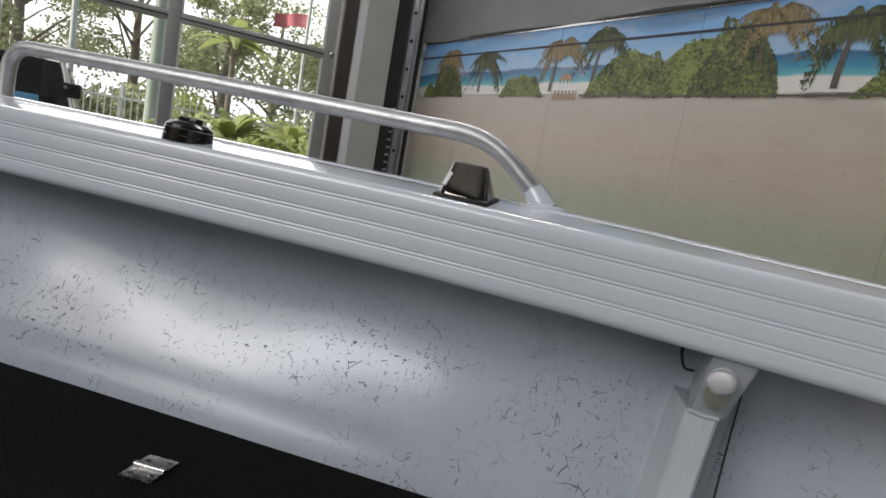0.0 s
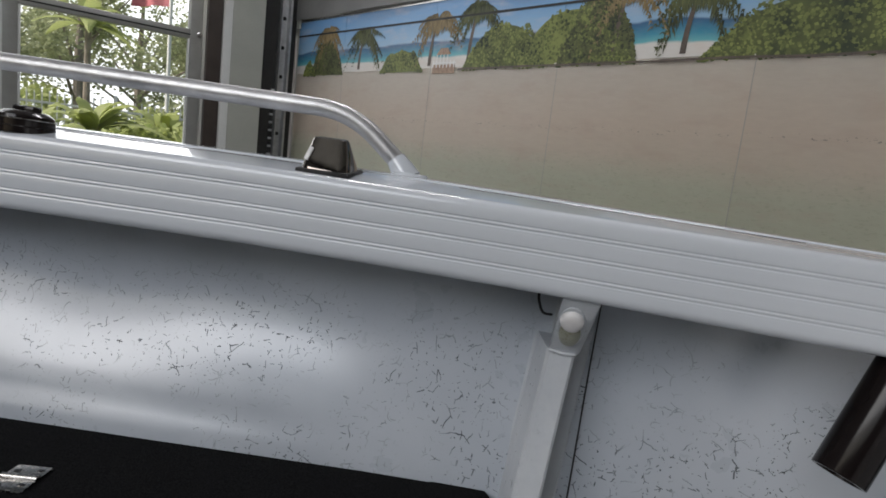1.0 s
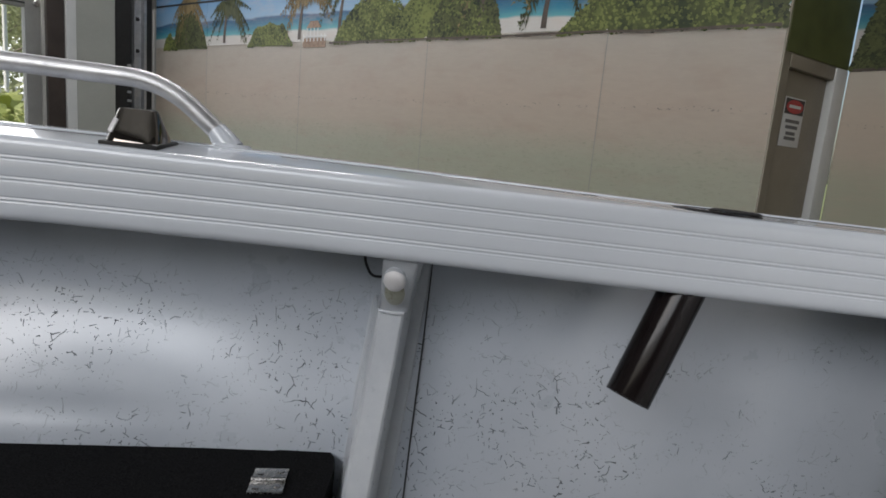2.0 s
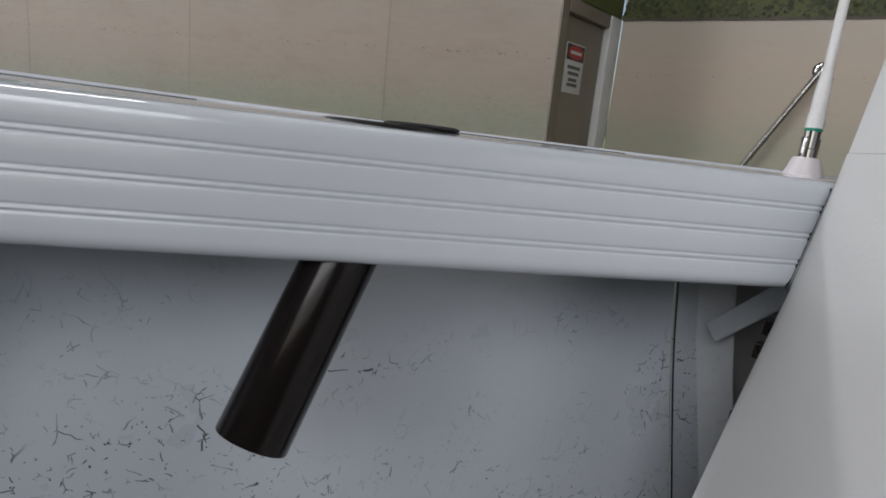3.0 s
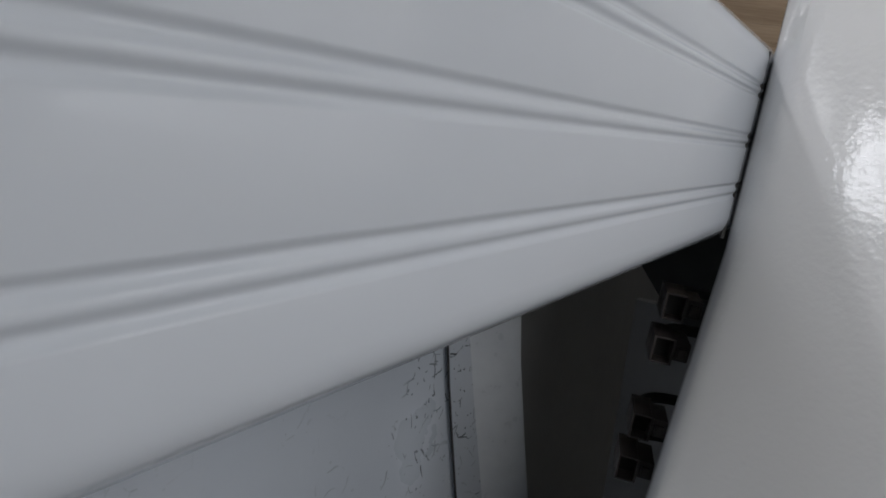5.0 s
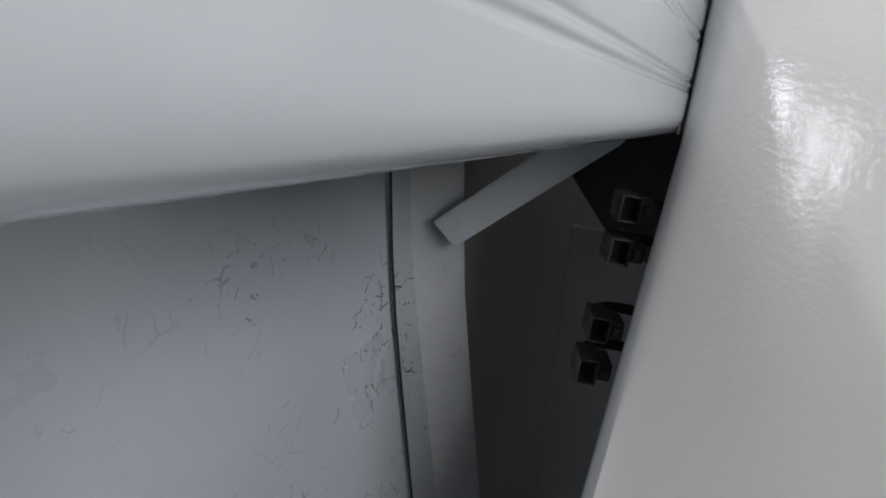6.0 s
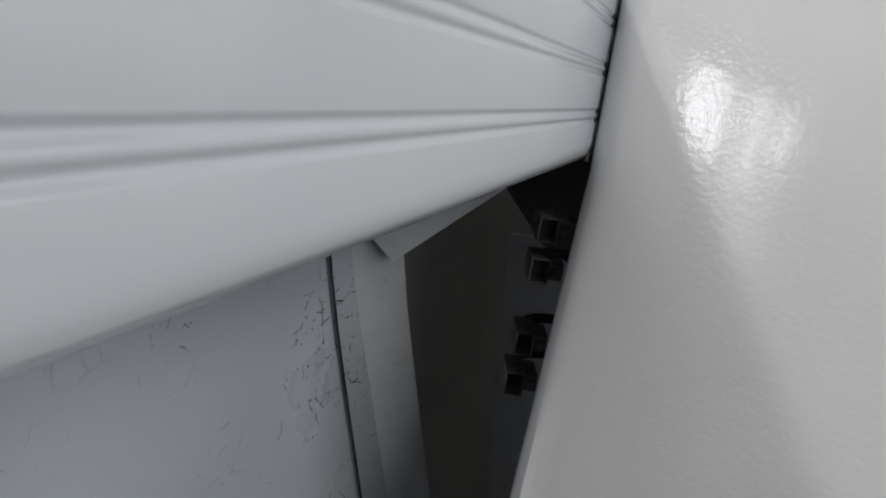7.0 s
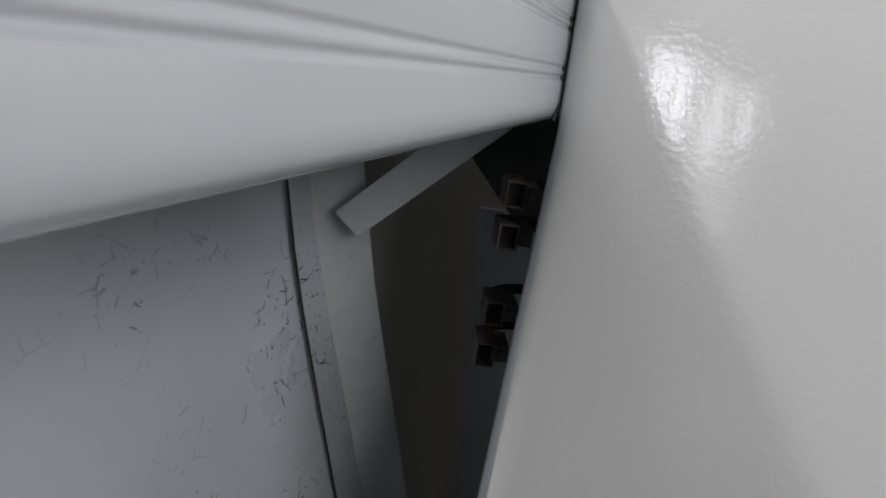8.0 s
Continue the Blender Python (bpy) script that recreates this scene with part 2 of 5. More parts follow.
M = {
    "gunwale": varied("white_powder_coat", (0.585, 0.622, 0.672), (0.60, 0.637, 0.687), 1.2, 0.26, bump=0.0, fine=3, spread=0.02, coat=0.75),
    "hull": scuffed_paint(),
    "frame_paint": varied("painted_frame", (0.46, 0.49, 0.53), (0.54, 0.57, 0.60), 9, 0.36, bump=0.1, fine=90),
    # hull paint darkened to put the locker's shade into the colour
    "dim_paint": varied("shaded_grey_plate", (0.23, 0.235, 0.24), (0.28, 0.283, 0.285), 6, 0.55, bump=0.1, fine=60),
    "gloss": gloss_paint(),
    "seal": varied("black_sealant", (0.012, 0.012, 0.012), (0.03, 0.03, 0.03), 30, 0.6, fine=120),
    "carpet": carpet(),
    "alloy": varied("brushed_alloy_tube", (0.44, 0.44, 0.45), (0.60, 0.60, 0.61), 22, 0.46, 1.0, bump=0.08, fine=140, spread=0.10),
    "chrome": varied("chrome", (0.48, 0.47, 0.46), (0.54, 0.53, 0.52), 5, 0.05, 1.0, bump=0.0, spread=0.02),
    # chrome with the dark surroundings it mirrors put into its colour
    "dimmed_chrome": varied("dimmed_chrome", (0.17, 0.152, 0.14), (0.21, 0.19, 0.178), 5, 0.04, 1.0, bump=0.0, spread=0.02),
    "stainless": varied("stainless_steel", (0.40, 0.39, 0.38), (0.48, 0.47, 0.45), 20, 0.25, 1.0, bump=0.05, fine=200),
    "rubber": varied("black_rubber", (0.012, 0.012, 0.012), (0.022, 0.022, 0.022), 30, 0.5, bump=0.1, fine=200),
    "plastic": varied("black_plastic", (0.008, 0.006, 0.006), (0.012, 0.009, 0.009), 6, 0.16, bump=0.0, fine=20, spread=0.015),
    "white_plastic": varied("white_plastic", (0.74, 0.73, 0.74), (0.78, 0.77, 0.77), 20, 0.35, bump=0.02, fine=200),
    "pink_white": varied("pale_plastic_base", (0.70, 0.66, 0.68), (0.76, 0.72, 0.74), 20, 0.42, bump=0.03, fine=160),
    "green": varied("green_band", (0.0, 0.26, 0.15), (0.0, 0.32, 0.19), 30, 0.4, bump=0.0),
    "lens": varied("milky_lens", (0.27, 0.275, 0.22), (0.34, 0.345, 0.28), 30, 0.3, bump=0.03, fine=120),
    # unseen walls, dark so that little light bounces onto the hull
    "back_wall": varied("darkened_unseen_wall", (0.13, 0.13, 0.128), (0.17, 0.17, 0.165), 3, 0.7, bump=0.1, fine=70),
    "wall": varied("painted_wall", (0.50, 0.49, 0.46), (0.56, 0.55, 0.52), 3, 0.7, bump=0.1, fine=70),
    "column": varied("cream_steel_column", (0.36, 0.37, 0.335), (0.41, 0.42, 0.38), 3, 0.45, bump=0.04, fine=80),
    "brown": varied("brown_frame_paint", (0.035, 0.026, 0.022), (0.055, 0.042, 0.036), 6, 0.45, fine=90),
    "winframe": varied("grey_alloy_frame", (0.30, 0.30, 0.285), (0.36, 0.36, 0.345), 6, 0.4, 0.3, bump=0.05, fine=90),
    "pale_trim": varied("pale_trim_paint", (0.62, 0.63, 0.62), (0.68, 0.69, 0.68), 5, 0.45, bump=0.05, fine=80),
    "galv": varied("galvanised_track", (0.42, 0.43, 0.44), (0.58, 0.59, 0.60), 14, 0.4, 0.9, bump=0.1, fine=80),
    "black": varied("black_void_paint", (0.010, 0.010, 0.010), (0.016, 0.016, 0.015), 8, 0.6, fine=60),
    "door": varied("brown_door_paint", (0.22, 0.19, 0.145), (0.27, 0.235, 0.18), 4, 0.5, bump=0.05, fine=70),
    "floor": varied("sealed_concrete", (0.16, 0.16, 0.157), (0.24, 0.237, 0.23), 1.2, 0.35, bump=0.1, fine=30),
    "ceiling": varied("ceiling_sheet", (0.34, 0.34, 0.33), (0.40, 0.40, 0.39), 2, 0.8, bump=0.05, fine=40),
    "cloth": varied("grey_vinyl_curtain", (0.27, 0.27, 0.262), (0.33, 0.33, 0.32), 3, 0.5, bump=0.1, fine=60),
    "timber": varied("stained_timber_post", (0.16, 0.065, 0.022), (0.27, 0.12, 0.045), 5, 0.5, bump=0.2, fine=50, stretch=(1, 1, 0.08)),
    "boards": varied("weathered_timber_board", (0.27, 0.185, 0.12), (0.52, 0.39, 0.27), 6, 0.6, bump=0.25, fine=60, stretch=(0.12, 0.12, 3)),
    "glass": glass(),
    "grass": varied("mown_grass", (0.10, 0.14, 0.04), (0.20, 0.22, 0.08), 0.6, 0.9, bump=0.3, fine=30, depth=0.02),
    "leaf": leafy("gum_leaves", (0.22, 0.25, 0.13), (0.52, 0.55, 0.34), 0.55),
    "palm_leaf": leafy("palm_leaves", (0.20, 0.26, 0.08), (0.54, 0.58, 0.24), 0.5),
    "bark": varied("tree_bark", (0.20, 0.17, 0.14), (0.36, 0.31, 0.26), 4, 0.9, bump=0.5, fine=20, depth=0.02),
    "white_steel": varied("white_fence_paint", (0.66, 0.67, 0.68), (0.74, 0.75, 0.75), 3, 0.5, bump=0.05, fine=40),
    "pole": varied("pale_green_pole", (0.38, 0.44, 0.38), (0.46, 0.52, 0.46), 3, 0.5, bump=0.05, fine=40),
    "red_cloth": varied("red_flag_cloth", (0.50, 0.12, 0.15), (0.64, 0.24, 0.27), 4, 0.8, bump=0.1, fine=50),
    "car": varied("white_car_paint", (0.60, 0.61, 0.62), (0.64, 0.65, 0.66), 3, 0.15, coat=0.8, bump=0.0),
    "car_glass": varied("tinted_car_glass", (0.006, 0.007, 0.008), (0.010, 0.011, 0.012), 3, 0.04, bump=0.0, spread=0.02),
    "blue": varied("blue_sticker", (0.10, 0.33, 0.62), (0.16, 0.40, 0.68), 9, 0.4, bump=0.0),
    "sign_white": varied("sign_white", (0.66, 0.66, 0.65), (0.72, 0.72, 0.70), 9, 0.45, bump=0.0),
    "sign_black": varied("sign_black", (0.02, 0.018, 0.018), (0.03, 0.028, 0.028), 9, 0.45, bump=0.0),
    "sign_red": varied("sign_red", (0.42, 0.03, 0.035), (0.50, 0.05, 0.05), 9, 0.45, bump=0.0),
    "sign_ink": varied("sign_ink", (0.10, 0.10, 0.10), (0.16, 0.16, 0.16), 30, 0.5, bump=0.0),
    "sand": printed("printed_beach", [(1.0, (0.60, 0.62, 0.49)), (1.56, (0.66, 0.665, 0.535)), (1.74, (0.76, 0.675, 0.565)), (1.95, (0.79, 0.69, 0.585)), (2.35, (0.78, 0.725, 0.645))], speck=1.90),
    # the same beach colours dimmed to about 0.72 for the less lit side wall
    "sand_b": printed("printed_dimmed_beach", [(1.0, (0.43, 0.44, 0.33)), (1.56, (0.47, 0.46, 0.35)), (1.74, (0.56, 0.48, 0.385)), (1.95, (0.58, 0.49, 0.395)), (2.20, (0.57, 0.51, 0.43))], speck=1.90),
    "sea": printed("printed_sea", [(2.36, (0.60, 0.58, 0.54)), (2.44, (0.60, 0.58, 0.54)), (2.455, (0.10, 0.36, 0.40)), (2.50, (0.03, 0.22, 0.32)), (2.575, (0.015, 0.09, 0.20)), (2.59, (0.24, 0.40, 0.56)), (2.75, (0.14, 0.31, 0.52)), (3.0, (0.09, 0.24, 0.48))]),
    "print_leaf": leafy("printed_foliage", (0.010, 0.022, 0.005), (0.21, 0.24, 0.06), 0.0, 4.5),
    "print_dark": leafy("printed_dark_foliage", (0.008, 0.014, 0.005), (0.11, 0.125, 0.038), 0.0, 4.5),
    "print_palm": leafy("printed_palm", (0.09, 0.07, 0.03), (0.30, 0.22, 0.10)),
    "print_trunk": varied("printed_trunk", (0.06, 0.045, 0.035), (0.12, 0.09, 0.07), 9, 0.5, bump=0.0),
    "print_hut": varied("printed_hut", (0.20, 0.12, 0.075), (0.36, 0.25, 0.17), 30, 0.5, bump=0.0),
    "copper": varied("copper_contact", (0.45, 0.22, 0.12), (0.55, 0.30, 0.17), 20, 0.35, 1.0, bump=0.0),
    "lemon": varied("dark_connector_plastic", (0.040, 0.034, 0.033), (0.070, 0.060, 0.058), 30, 0.4, bump=0.05, fine=150),
}


M["plastic"].node_tree.nodes["Principled BSDF"].inputs["Specular IOR Level"].default_value = 0.28
for key in ("rubber", "lemon"):
    M[key].node_tree.nodes["Principled BSDF"].inputs["Specular IOR Level"].default_value = 0.25


# ---- mesh helpers ----
def part(name, bm, mat, parent=None, label="", m=None, smooth=35):
    me = bpy.data.meshes.new(name)
    bm.normal_update()
    bm.to_mesh(me)
    bm.free()
    if smooth:
        me.polygons.foreach_set("use_smooth", [True] * len(me.polygons))
        me.set_sharp_from_angle(angle=radians(smooth))
    me.materials.append(M[mat])
    ob = new(name, me)
    if parent is not None:
        ob.parent = parent
    if m is not None:
        ob.matrix_basis = m
    if label:
        ob["label"] = label
    return ob


def thing(name, label, category, group="", m=None, kind=""):
    ob = new(name)
    ob.empty_display_size = 0.05
    ob.matrix_basis = m if m is not None else Matrix.Identity(4)
    return tagged(ob, label, category, group, kind)


def box(bm, x0, x1, y0, y1, z0, z1, bevel=0.0, m=None):
    g = bmesh.new()
    bmesh.ops.create_cube(g, size=1.0, matrix=Matrix.LocRotScale(((x0 + x1) / 2, (y0 + y1) / 2, (z0 + z1) / 2), None, (x1 - x0, y1 - y0, z1 - z0)))
    if bevel:
        bmesh.ops.bevel(g, geom=g.edges[:], offset=bevel, segments=2, affect="EDGES", profile=0.5)
    join(bm, g, m)
    return bm


def join(bm, g, m=None):
    if m is not None:
        bmesh.ops.transform(g, matrix=m, verts=g.verts)
    seen = {v: bm.verts.new(v.co) for v in g.verts}
    for f in g.faces:
        bm.faces.new([seen[v] for v in f.verts])
    g.free()


def frame_of(a, b):
    z = (Vector(b) - Vector(a)).normalized()
    return z.to_track_quat("Z", "Y").to_matrix().to_4x4()


def tube(bm, pts, r, n=16, closed=True, r_end=None):
    """A round tube along points, its radius running to r_end."""
    pts = [Vector(p) for p in pts]
    rings = []
    side = None
    for i, p in enumerate(pts):
        d = (pts[min(i + 1, len(pts) - 1)] - pts[max(i - 1, 0)]).normalized()
        if side is None:
            side = d.orthogonal().normalized()
        side = (side - d * side.dot(d)).normalized()
        up = d.cross(side)
        k = r if r_end is None else r + (r_end - r) * i / (len(pts) - 1)
        rings.append([bm.verts.new(p + (side * math.cos(2 * math.pi * j / n) + up * math.sin(2 * math.pi * j / n)) * k) for j in range(n)])
    for a, b in zip(rings, rings[1:]):
        for j in range(n):
            bm.faces.new((a[j], a[(j + 1) % n], b[(j + 1) % n], b[j]))
    if closed:
        bm.faces.new(rings[0][::-1])
        bm.faces.new(rings[-1])
    return bm


def turned(bm, prof, n=28, m=None, sx=1.0, sy=1.0):
    """A form turned about z from rows of (radius, height)."""
    g = bmesh.new()
    rings = [[g.verts.new((r * sx * math.cos(2 * math.pi * j / n), r * sy * math.sin(2 * math.pi * j / n), z)) for j in range(n)] for r, z in prof]
    for a, b in zip(rings, rings[1:]):
        for j in range(n):
            g.faces.new((a[j], a[(j + 1) % n], b[(j + 1) % n], b[j]))
    g.faces.new(rings[0][::-1])
    g.faces.new(rings[-1])
    join(bm, g, m)
    return bm


def sweep(bm, prof, stations):
    """A closed profile of (y, z) set at each station (x, dy, dz)."""
    rings = [[bm.verts.new((x, y + dy, z + dz)) for y, z in prof] for x, dy, dz in stations]
    n = len(prof)
    for a, b in zip(rings, rings[1:]):
        for j in range(n):
            bm.faces.new((a[j], b[j], b[(j + 1) % n], a[(j + 1) % n]))
    bm.faces.new(rings[0])
    bm.faces.new(rings[-1][::-1])
    return bm


def rounded(points, radius, steps=6):
    """The points with each inner corner rounded."""
    pts = [Vector(p) for p in points]
    out = [pts[0]]
    for a, b, c in zip(pts, pts[1:], pts[2:]):
        p, q = b + (a - b).normalized() * radius, b + (c - b).normalized() * radius
        for i in range(steps + 1):
            t = i / steps
            out.append(p * (1 - t) ** 2 + b * 2 * t * (1 - t) + q * t * t)
    return out + [pts[-1]]


def wall_pose(origin, direction):
    """Axes of a wall: x along it, y into the room's outside, z up."""
    d = direction.normalized()
    m = Matrix.Identity(4)
    m.col[0][:3], m.col[1][:3], m.col[2][:3] = d, Vector((-d.y, d.x, 0)), Vector((0, 0, 1))
    m.col[3][:3] = origin
    return m


# ---- the boat ----
def inset(x):
    """How far the side has come inboard towards the bow."""
    k = 0.711 - x
    return -0.145 * 0.5 * (k + math.sqrt(k * k + 0.0106))


def droop(x):
    return -0.014 * max(0.0, 0.45 - x)


def along(x0, x1, n):
    return [(x, inset(x), droop(x)) for x in [x0 + (x1 - x0) * i / n for i in range(n + 1)]]


def crown(x, y):
    """The rise of the gunwale's top across its width, flatter towards the stern."""
    rise = 0.0040 + 0.0080 / (1 + math.exp((x - 1.00) / 0.12))
    return rise * min(1.0, max(0.0, (y - 0.012) / 0.09)) if y < 0.1375 else 0.0


boat = thing("boat", "white-painted alloy boat with ribbed gunwale and scuffed inner side", "boat", m=BOAT)


def gunwale():
    face = [(0.014, 1.4085), (0.008, 1.4092), (0.0040, 1.4110), (0.0014, 1.4140), (0.0003, 1.4172), (0.0, 1.4200)]
    for z in (1.4335, 1.4573, 1.4815):
        for z0 in (z - 0.0042, z + 0.0002):
            face += [(0.0, z0)] + [(0.00042 * (1 - math.cos(2 * math.pi * q / 12)), z0 + 0.0040 * q / 12) for q in range(1, 12)] + [(0.0, z0 + 0.0040)]
    face += [(0.0, 1.4965), (0.0007, 1.5003), (0.0026, 1.5035), (0.0058, 1.5055), (0.0110, 1.5064), (0.018, 1.5068)]
    top = [(0.035, 1.5075), (0.050, 1.5077), (0.0700, 1.5080), (0.088, 1.5080), (0.090, 1.5097), (0.105, 1.5100), (0.125, 1.5090), (0.133, 1.5065), (0.1370, 1.501), (0.138, 1.490), (0.138, 1.40)]
    under = [(0.134, 1.40), (0.134, 1.490), (0.120, 1.5025), (0.090, 1.5025), (0.018, 1.5010), (0.006, 1.4990), (0.004, 1.4960), (0.004, 1.420), (0.014, 1.4130)]
    bm = sweep(bmesh.new(), face + top + under, along(-1.8, 1.78, 90))
    for v in bm.verts:
        v.co.z += crown(v.co.x, v.co.y - inset(v.co.x))
    return bm


rail_top = part("gunwale", gunwale(), "gunwale", boat, "white ribbed alloy gunwale with fine double grooves")
for x0, x1 in ((0.690, 1.10), (1.30, 1.46), (-0.07, 0.01), (0.15, 0.48)):
    g = sweep(bmesh.new(), [(0.0720, 1.5070), (0.0736, 1.5070), (0.0736, 1.5085), (0.0720, 1.5084)], along(x0, x1, 10))
    for v in g.verts:
        v.co.z += crown(v.co.x, 0.073)
    part("track_slot", g, "seal", rail_top)


# unseen strip added to stop light leaking between gunwale and hull
flange = sweep(bmesh.new(), [(0.1365, 1.402), (0.200, 1.402), (0.200, 1.440), (0.1385, 1.440)], along(-1.8, 1.78, 60))
part("leak_closing_strip", flange, "gunwale", boat)


def flare(x, z):
    """How far the side comes inboard below the gunwale; more towards the bow."""
    k = 0.10 + 0.26 / (1 + math.exp((x - 0.98) / 0.12)) + 0.10 * max(0.0, 0.6 - x)
    low = 0.10
    d, e = 1.280 - z, 1.095 - z
    return -k * 0.5 * (d + math.sqrt(d * d + 0.0016)) + (k - low) * 0.5 * (e + math.sqrt(e * e + 0.0004))


def swell(x):
    """How far the side stands further out aft of the rod holder."""
    k = min(1.0, max(0.0, (x - 1.02) / 0.38))
    return 0.0200 * k * k * (3 - 2 * k)


def hull_side(x0, x1, nx, z0=0.50, z1=1.425, nz=60, skew=0.0):
    bm = bmesh.new()
    grid = []
    for i in range(nx + 1):
        row = []
        for j in range(nz + 1):
            z = z0 + (z1 - z0) * j / nz
            x = x0 + (x1 - x0) * i / nx + skew * (1.36 - z)
            y = 0.174 + inset(x) + flare(x, z) + swell(x)
            y += 0.003 * math.exp(-((z - 1.116 - 0.015 * math.sin(3 * x)) / 0.018) ** 2) / (1 + math.exp((x - 0.45) / 0.06))
            y += 0.0035 * math.sin(9.0 * x + 0.6) * math.exp(-((z - 1.22) / 0.07) ** 2) / (1 + math.exp((x - 1.0) / 0.1))
            y += 0.0022 * noise.noise((x * 5, z * 6, 2.0)) / (1 + math.exp((x - 1.2) / 0.1))
            row.append((x, y, z))
        grid.append(row)
    for side in (0.0, 0.005):
        vs = [[bm.verts.new((x, y + side, z)) for x, y, z in row] for row in grid]
        for a, b in zip(vs, vs[1:]):
            for j in range(nz):
                q = (a[j], a[j + 1], b[j + 1], b[j])
                bm.faces.new(q if side == 0.0 else q[::-1])
    return bm


part("hull_side", hull_side(-1.8, 1.6305, 110, skew=0.12), "hull", boat, "pale grey painted inner hull plate with dark scuffs")
part("hull_side", hull_side(1.6355, 1.690, 4, skew=0.12), "hull", boat)
# same plate carried aft, its shade put into a darker colour
part("hull_side", hull_side(1.684, 2.6, 20, skew=0.12), "dim_paint", boat, "hull plate behind the transom, coloured darker for its shade")


def rib(x0, x1, y_front, z0, z1, lean):
    """A pressed channel that stands on the hull side, leaning with x by lean per metre of height."""
    bm = bmesh.new()
    rings = []
    for i in range(13):
        z = z0 + (z1 - z0) * i / 12
        dx = lean * (z1 - z)
        back = 0.175 + flare(x0, z) + inset((x0 + x1) / 2) + swell(x0)
        front = y_front + flare(x0, z) - flare(x0, 1.334)
        prof = [(x0 - 0.026, back), (x0 - 0.022, back - 0.003), (x0 - 0.004, front + 0.004), (x0 + 0.001, front), (x1 - 0.003, front), (x1, front + 0.003), (x1 + 0.004, back - 0.004), (x1 + 0.020, back - 0.0035), (x1 + 0.022, back)]
        rings.append([bm.verts.new((x + dx, y, z)) for x, y in prof])
    for a, b in zip(rings, rings[1:]):
        for j in range(len(a)):
            bm.faces.new((a[j], a[(j + 1) % len(a)], b[(j + 1) % len(a)], b[j]))
    bm.faces.new(rings[0][::-1])
    bm.faces.new(rings[-1])
    return bm


rib_a = part("rib", rib(0.837, 0.869, 0.076, 0.50, 1.329, -0.065), "frame_paint", boat, "pressed alloy channel frame")
part("rib_head", rib(0.862, 0.876, 0.150, 1.328, 1.411, -0.065), "frame_paint", rib_a)
seam_bm = bmesh.new()
tube(seam_bm, [(0.8950 - 0.005 * (1.40 - z), 0.1690 + inset(0.9) + flare(0.9, z), z) for z in (0.6, 0.8, 0.95, 1.05, 1.15, 1.2, 1.25, 1.3, 1.35, 1.40)], 0.0012, 6)
part("sealant_line", seam_bm, "seal", rib_a)


def gusset():
    """Inclined lamp plate from the rib's head in and up to the gunwale, with folded sides."""
    bm = bmesh.new()
    lo, hi = (0.074, 1.329), (0.008, 1.4090)
    for xa, xb in ((0.832, 0.874),):
        front = [bm.verts.new(p) for p in ((xa + 0.003, lo[0], lo[1]), (xb, lo[0], lo[1]), (xb + 0.012, hi[0], hi[1]), (xa + 0.010, hi[0], hi[1]))]
        back = [bm.verts.new((v.co.x, v.co.y + 0.10 if k < 2 else 0.16, v.co.z + 0.002)) for k, v in enumerate(front)]
        bm.faces.new(front)
        bm.faces.new(back[::-1])
        for k in range(4):
            bm.faces.new((front[k], back[k], back[(k + 1) % 4], front[(k + 1) % 4]))
    bmesh.ops.bevel(bm, geom=bm.edges[:], offset=0.002, segments=2, affect="EDGES")
    bmesh.ops.recalc_face_normals(bm, faces=bm.faces)
    return bm


gus = part("gusset", gusset(), "frame_paint", boat, "inclined lamp bracket under the gunwale")
bm = bmesh.new()
tube(bm, [(0.835, 0.073, 1.3285), (0.851, 0.072, 1.3275), (0.869, 0.073, 1.3285)], 0.0025, 8)
part("weld", bm, "frame_paint", gus, "pale weld bead")

# aft channel, strut and dark locker behind the transom module
rib_b = part("rib", rib(1.6815, 1.6865, 0.160, 0.50, 1.411, 0.165), "frame_paint", boat)
bm = bmesh.new()
tube(bm, [(1.6330 + 0.12 * (1.36 - z), 0.1905 + flare(1.6, z), z) for z in (0.6, 0.8, 0.95, 1.05, 1.15, 1.2, 1.25, 1.3, 1.35, 1.42)], 0.0011, 6)
part("sealant_line", bm, "seal", rib_b)
bm = bmesh.new()
ends = [(0.1710, 1.3255), (0.1510, 1.3095), (0.0400, 1.3990), (0.0360, 1.4085), (0.0680, 1.4085)]
sa, sb = [bm.verts.new((1.665, y, z)) for y, z in ends], [bm.verts.new((1.671, y, z)) for y, z in ends]
bm.faces.new(sa)
bm.faces.new(sb[::-1])
for k in range(5):
    bm.faces.new((sa[k], sb[k], sb[(k + 1) % 5], sa[(k + 1) % 5]))
bmesh.ops.recalc_face_normals(bm, faces=bm.faces)
bmesh.ops.bevel(bm, geom=bm.edges[:], offset=0.0012, segments=2, affect="EDGES")
part("strut", bm, "frame_paint", boat, "painted flat diagonal strut")
bm = bmesh.new()
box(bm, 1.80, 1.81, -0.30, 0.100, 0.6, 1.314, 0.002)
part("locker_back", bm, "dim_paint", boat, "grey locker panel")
bm = bmesh.new()
# flat black sheet ahead of the grey locker panel
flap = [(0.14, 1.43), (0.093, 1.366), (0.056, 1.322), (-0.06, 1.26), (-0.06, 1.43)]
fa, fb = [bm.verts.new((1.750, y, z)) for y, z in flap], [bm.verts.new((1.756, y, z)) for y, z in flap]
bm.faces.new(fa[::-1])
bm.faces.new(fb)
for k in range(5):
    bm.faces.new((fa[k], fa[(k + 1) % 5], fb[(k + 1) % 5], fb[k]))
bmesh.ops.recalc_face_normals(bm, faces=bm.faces)
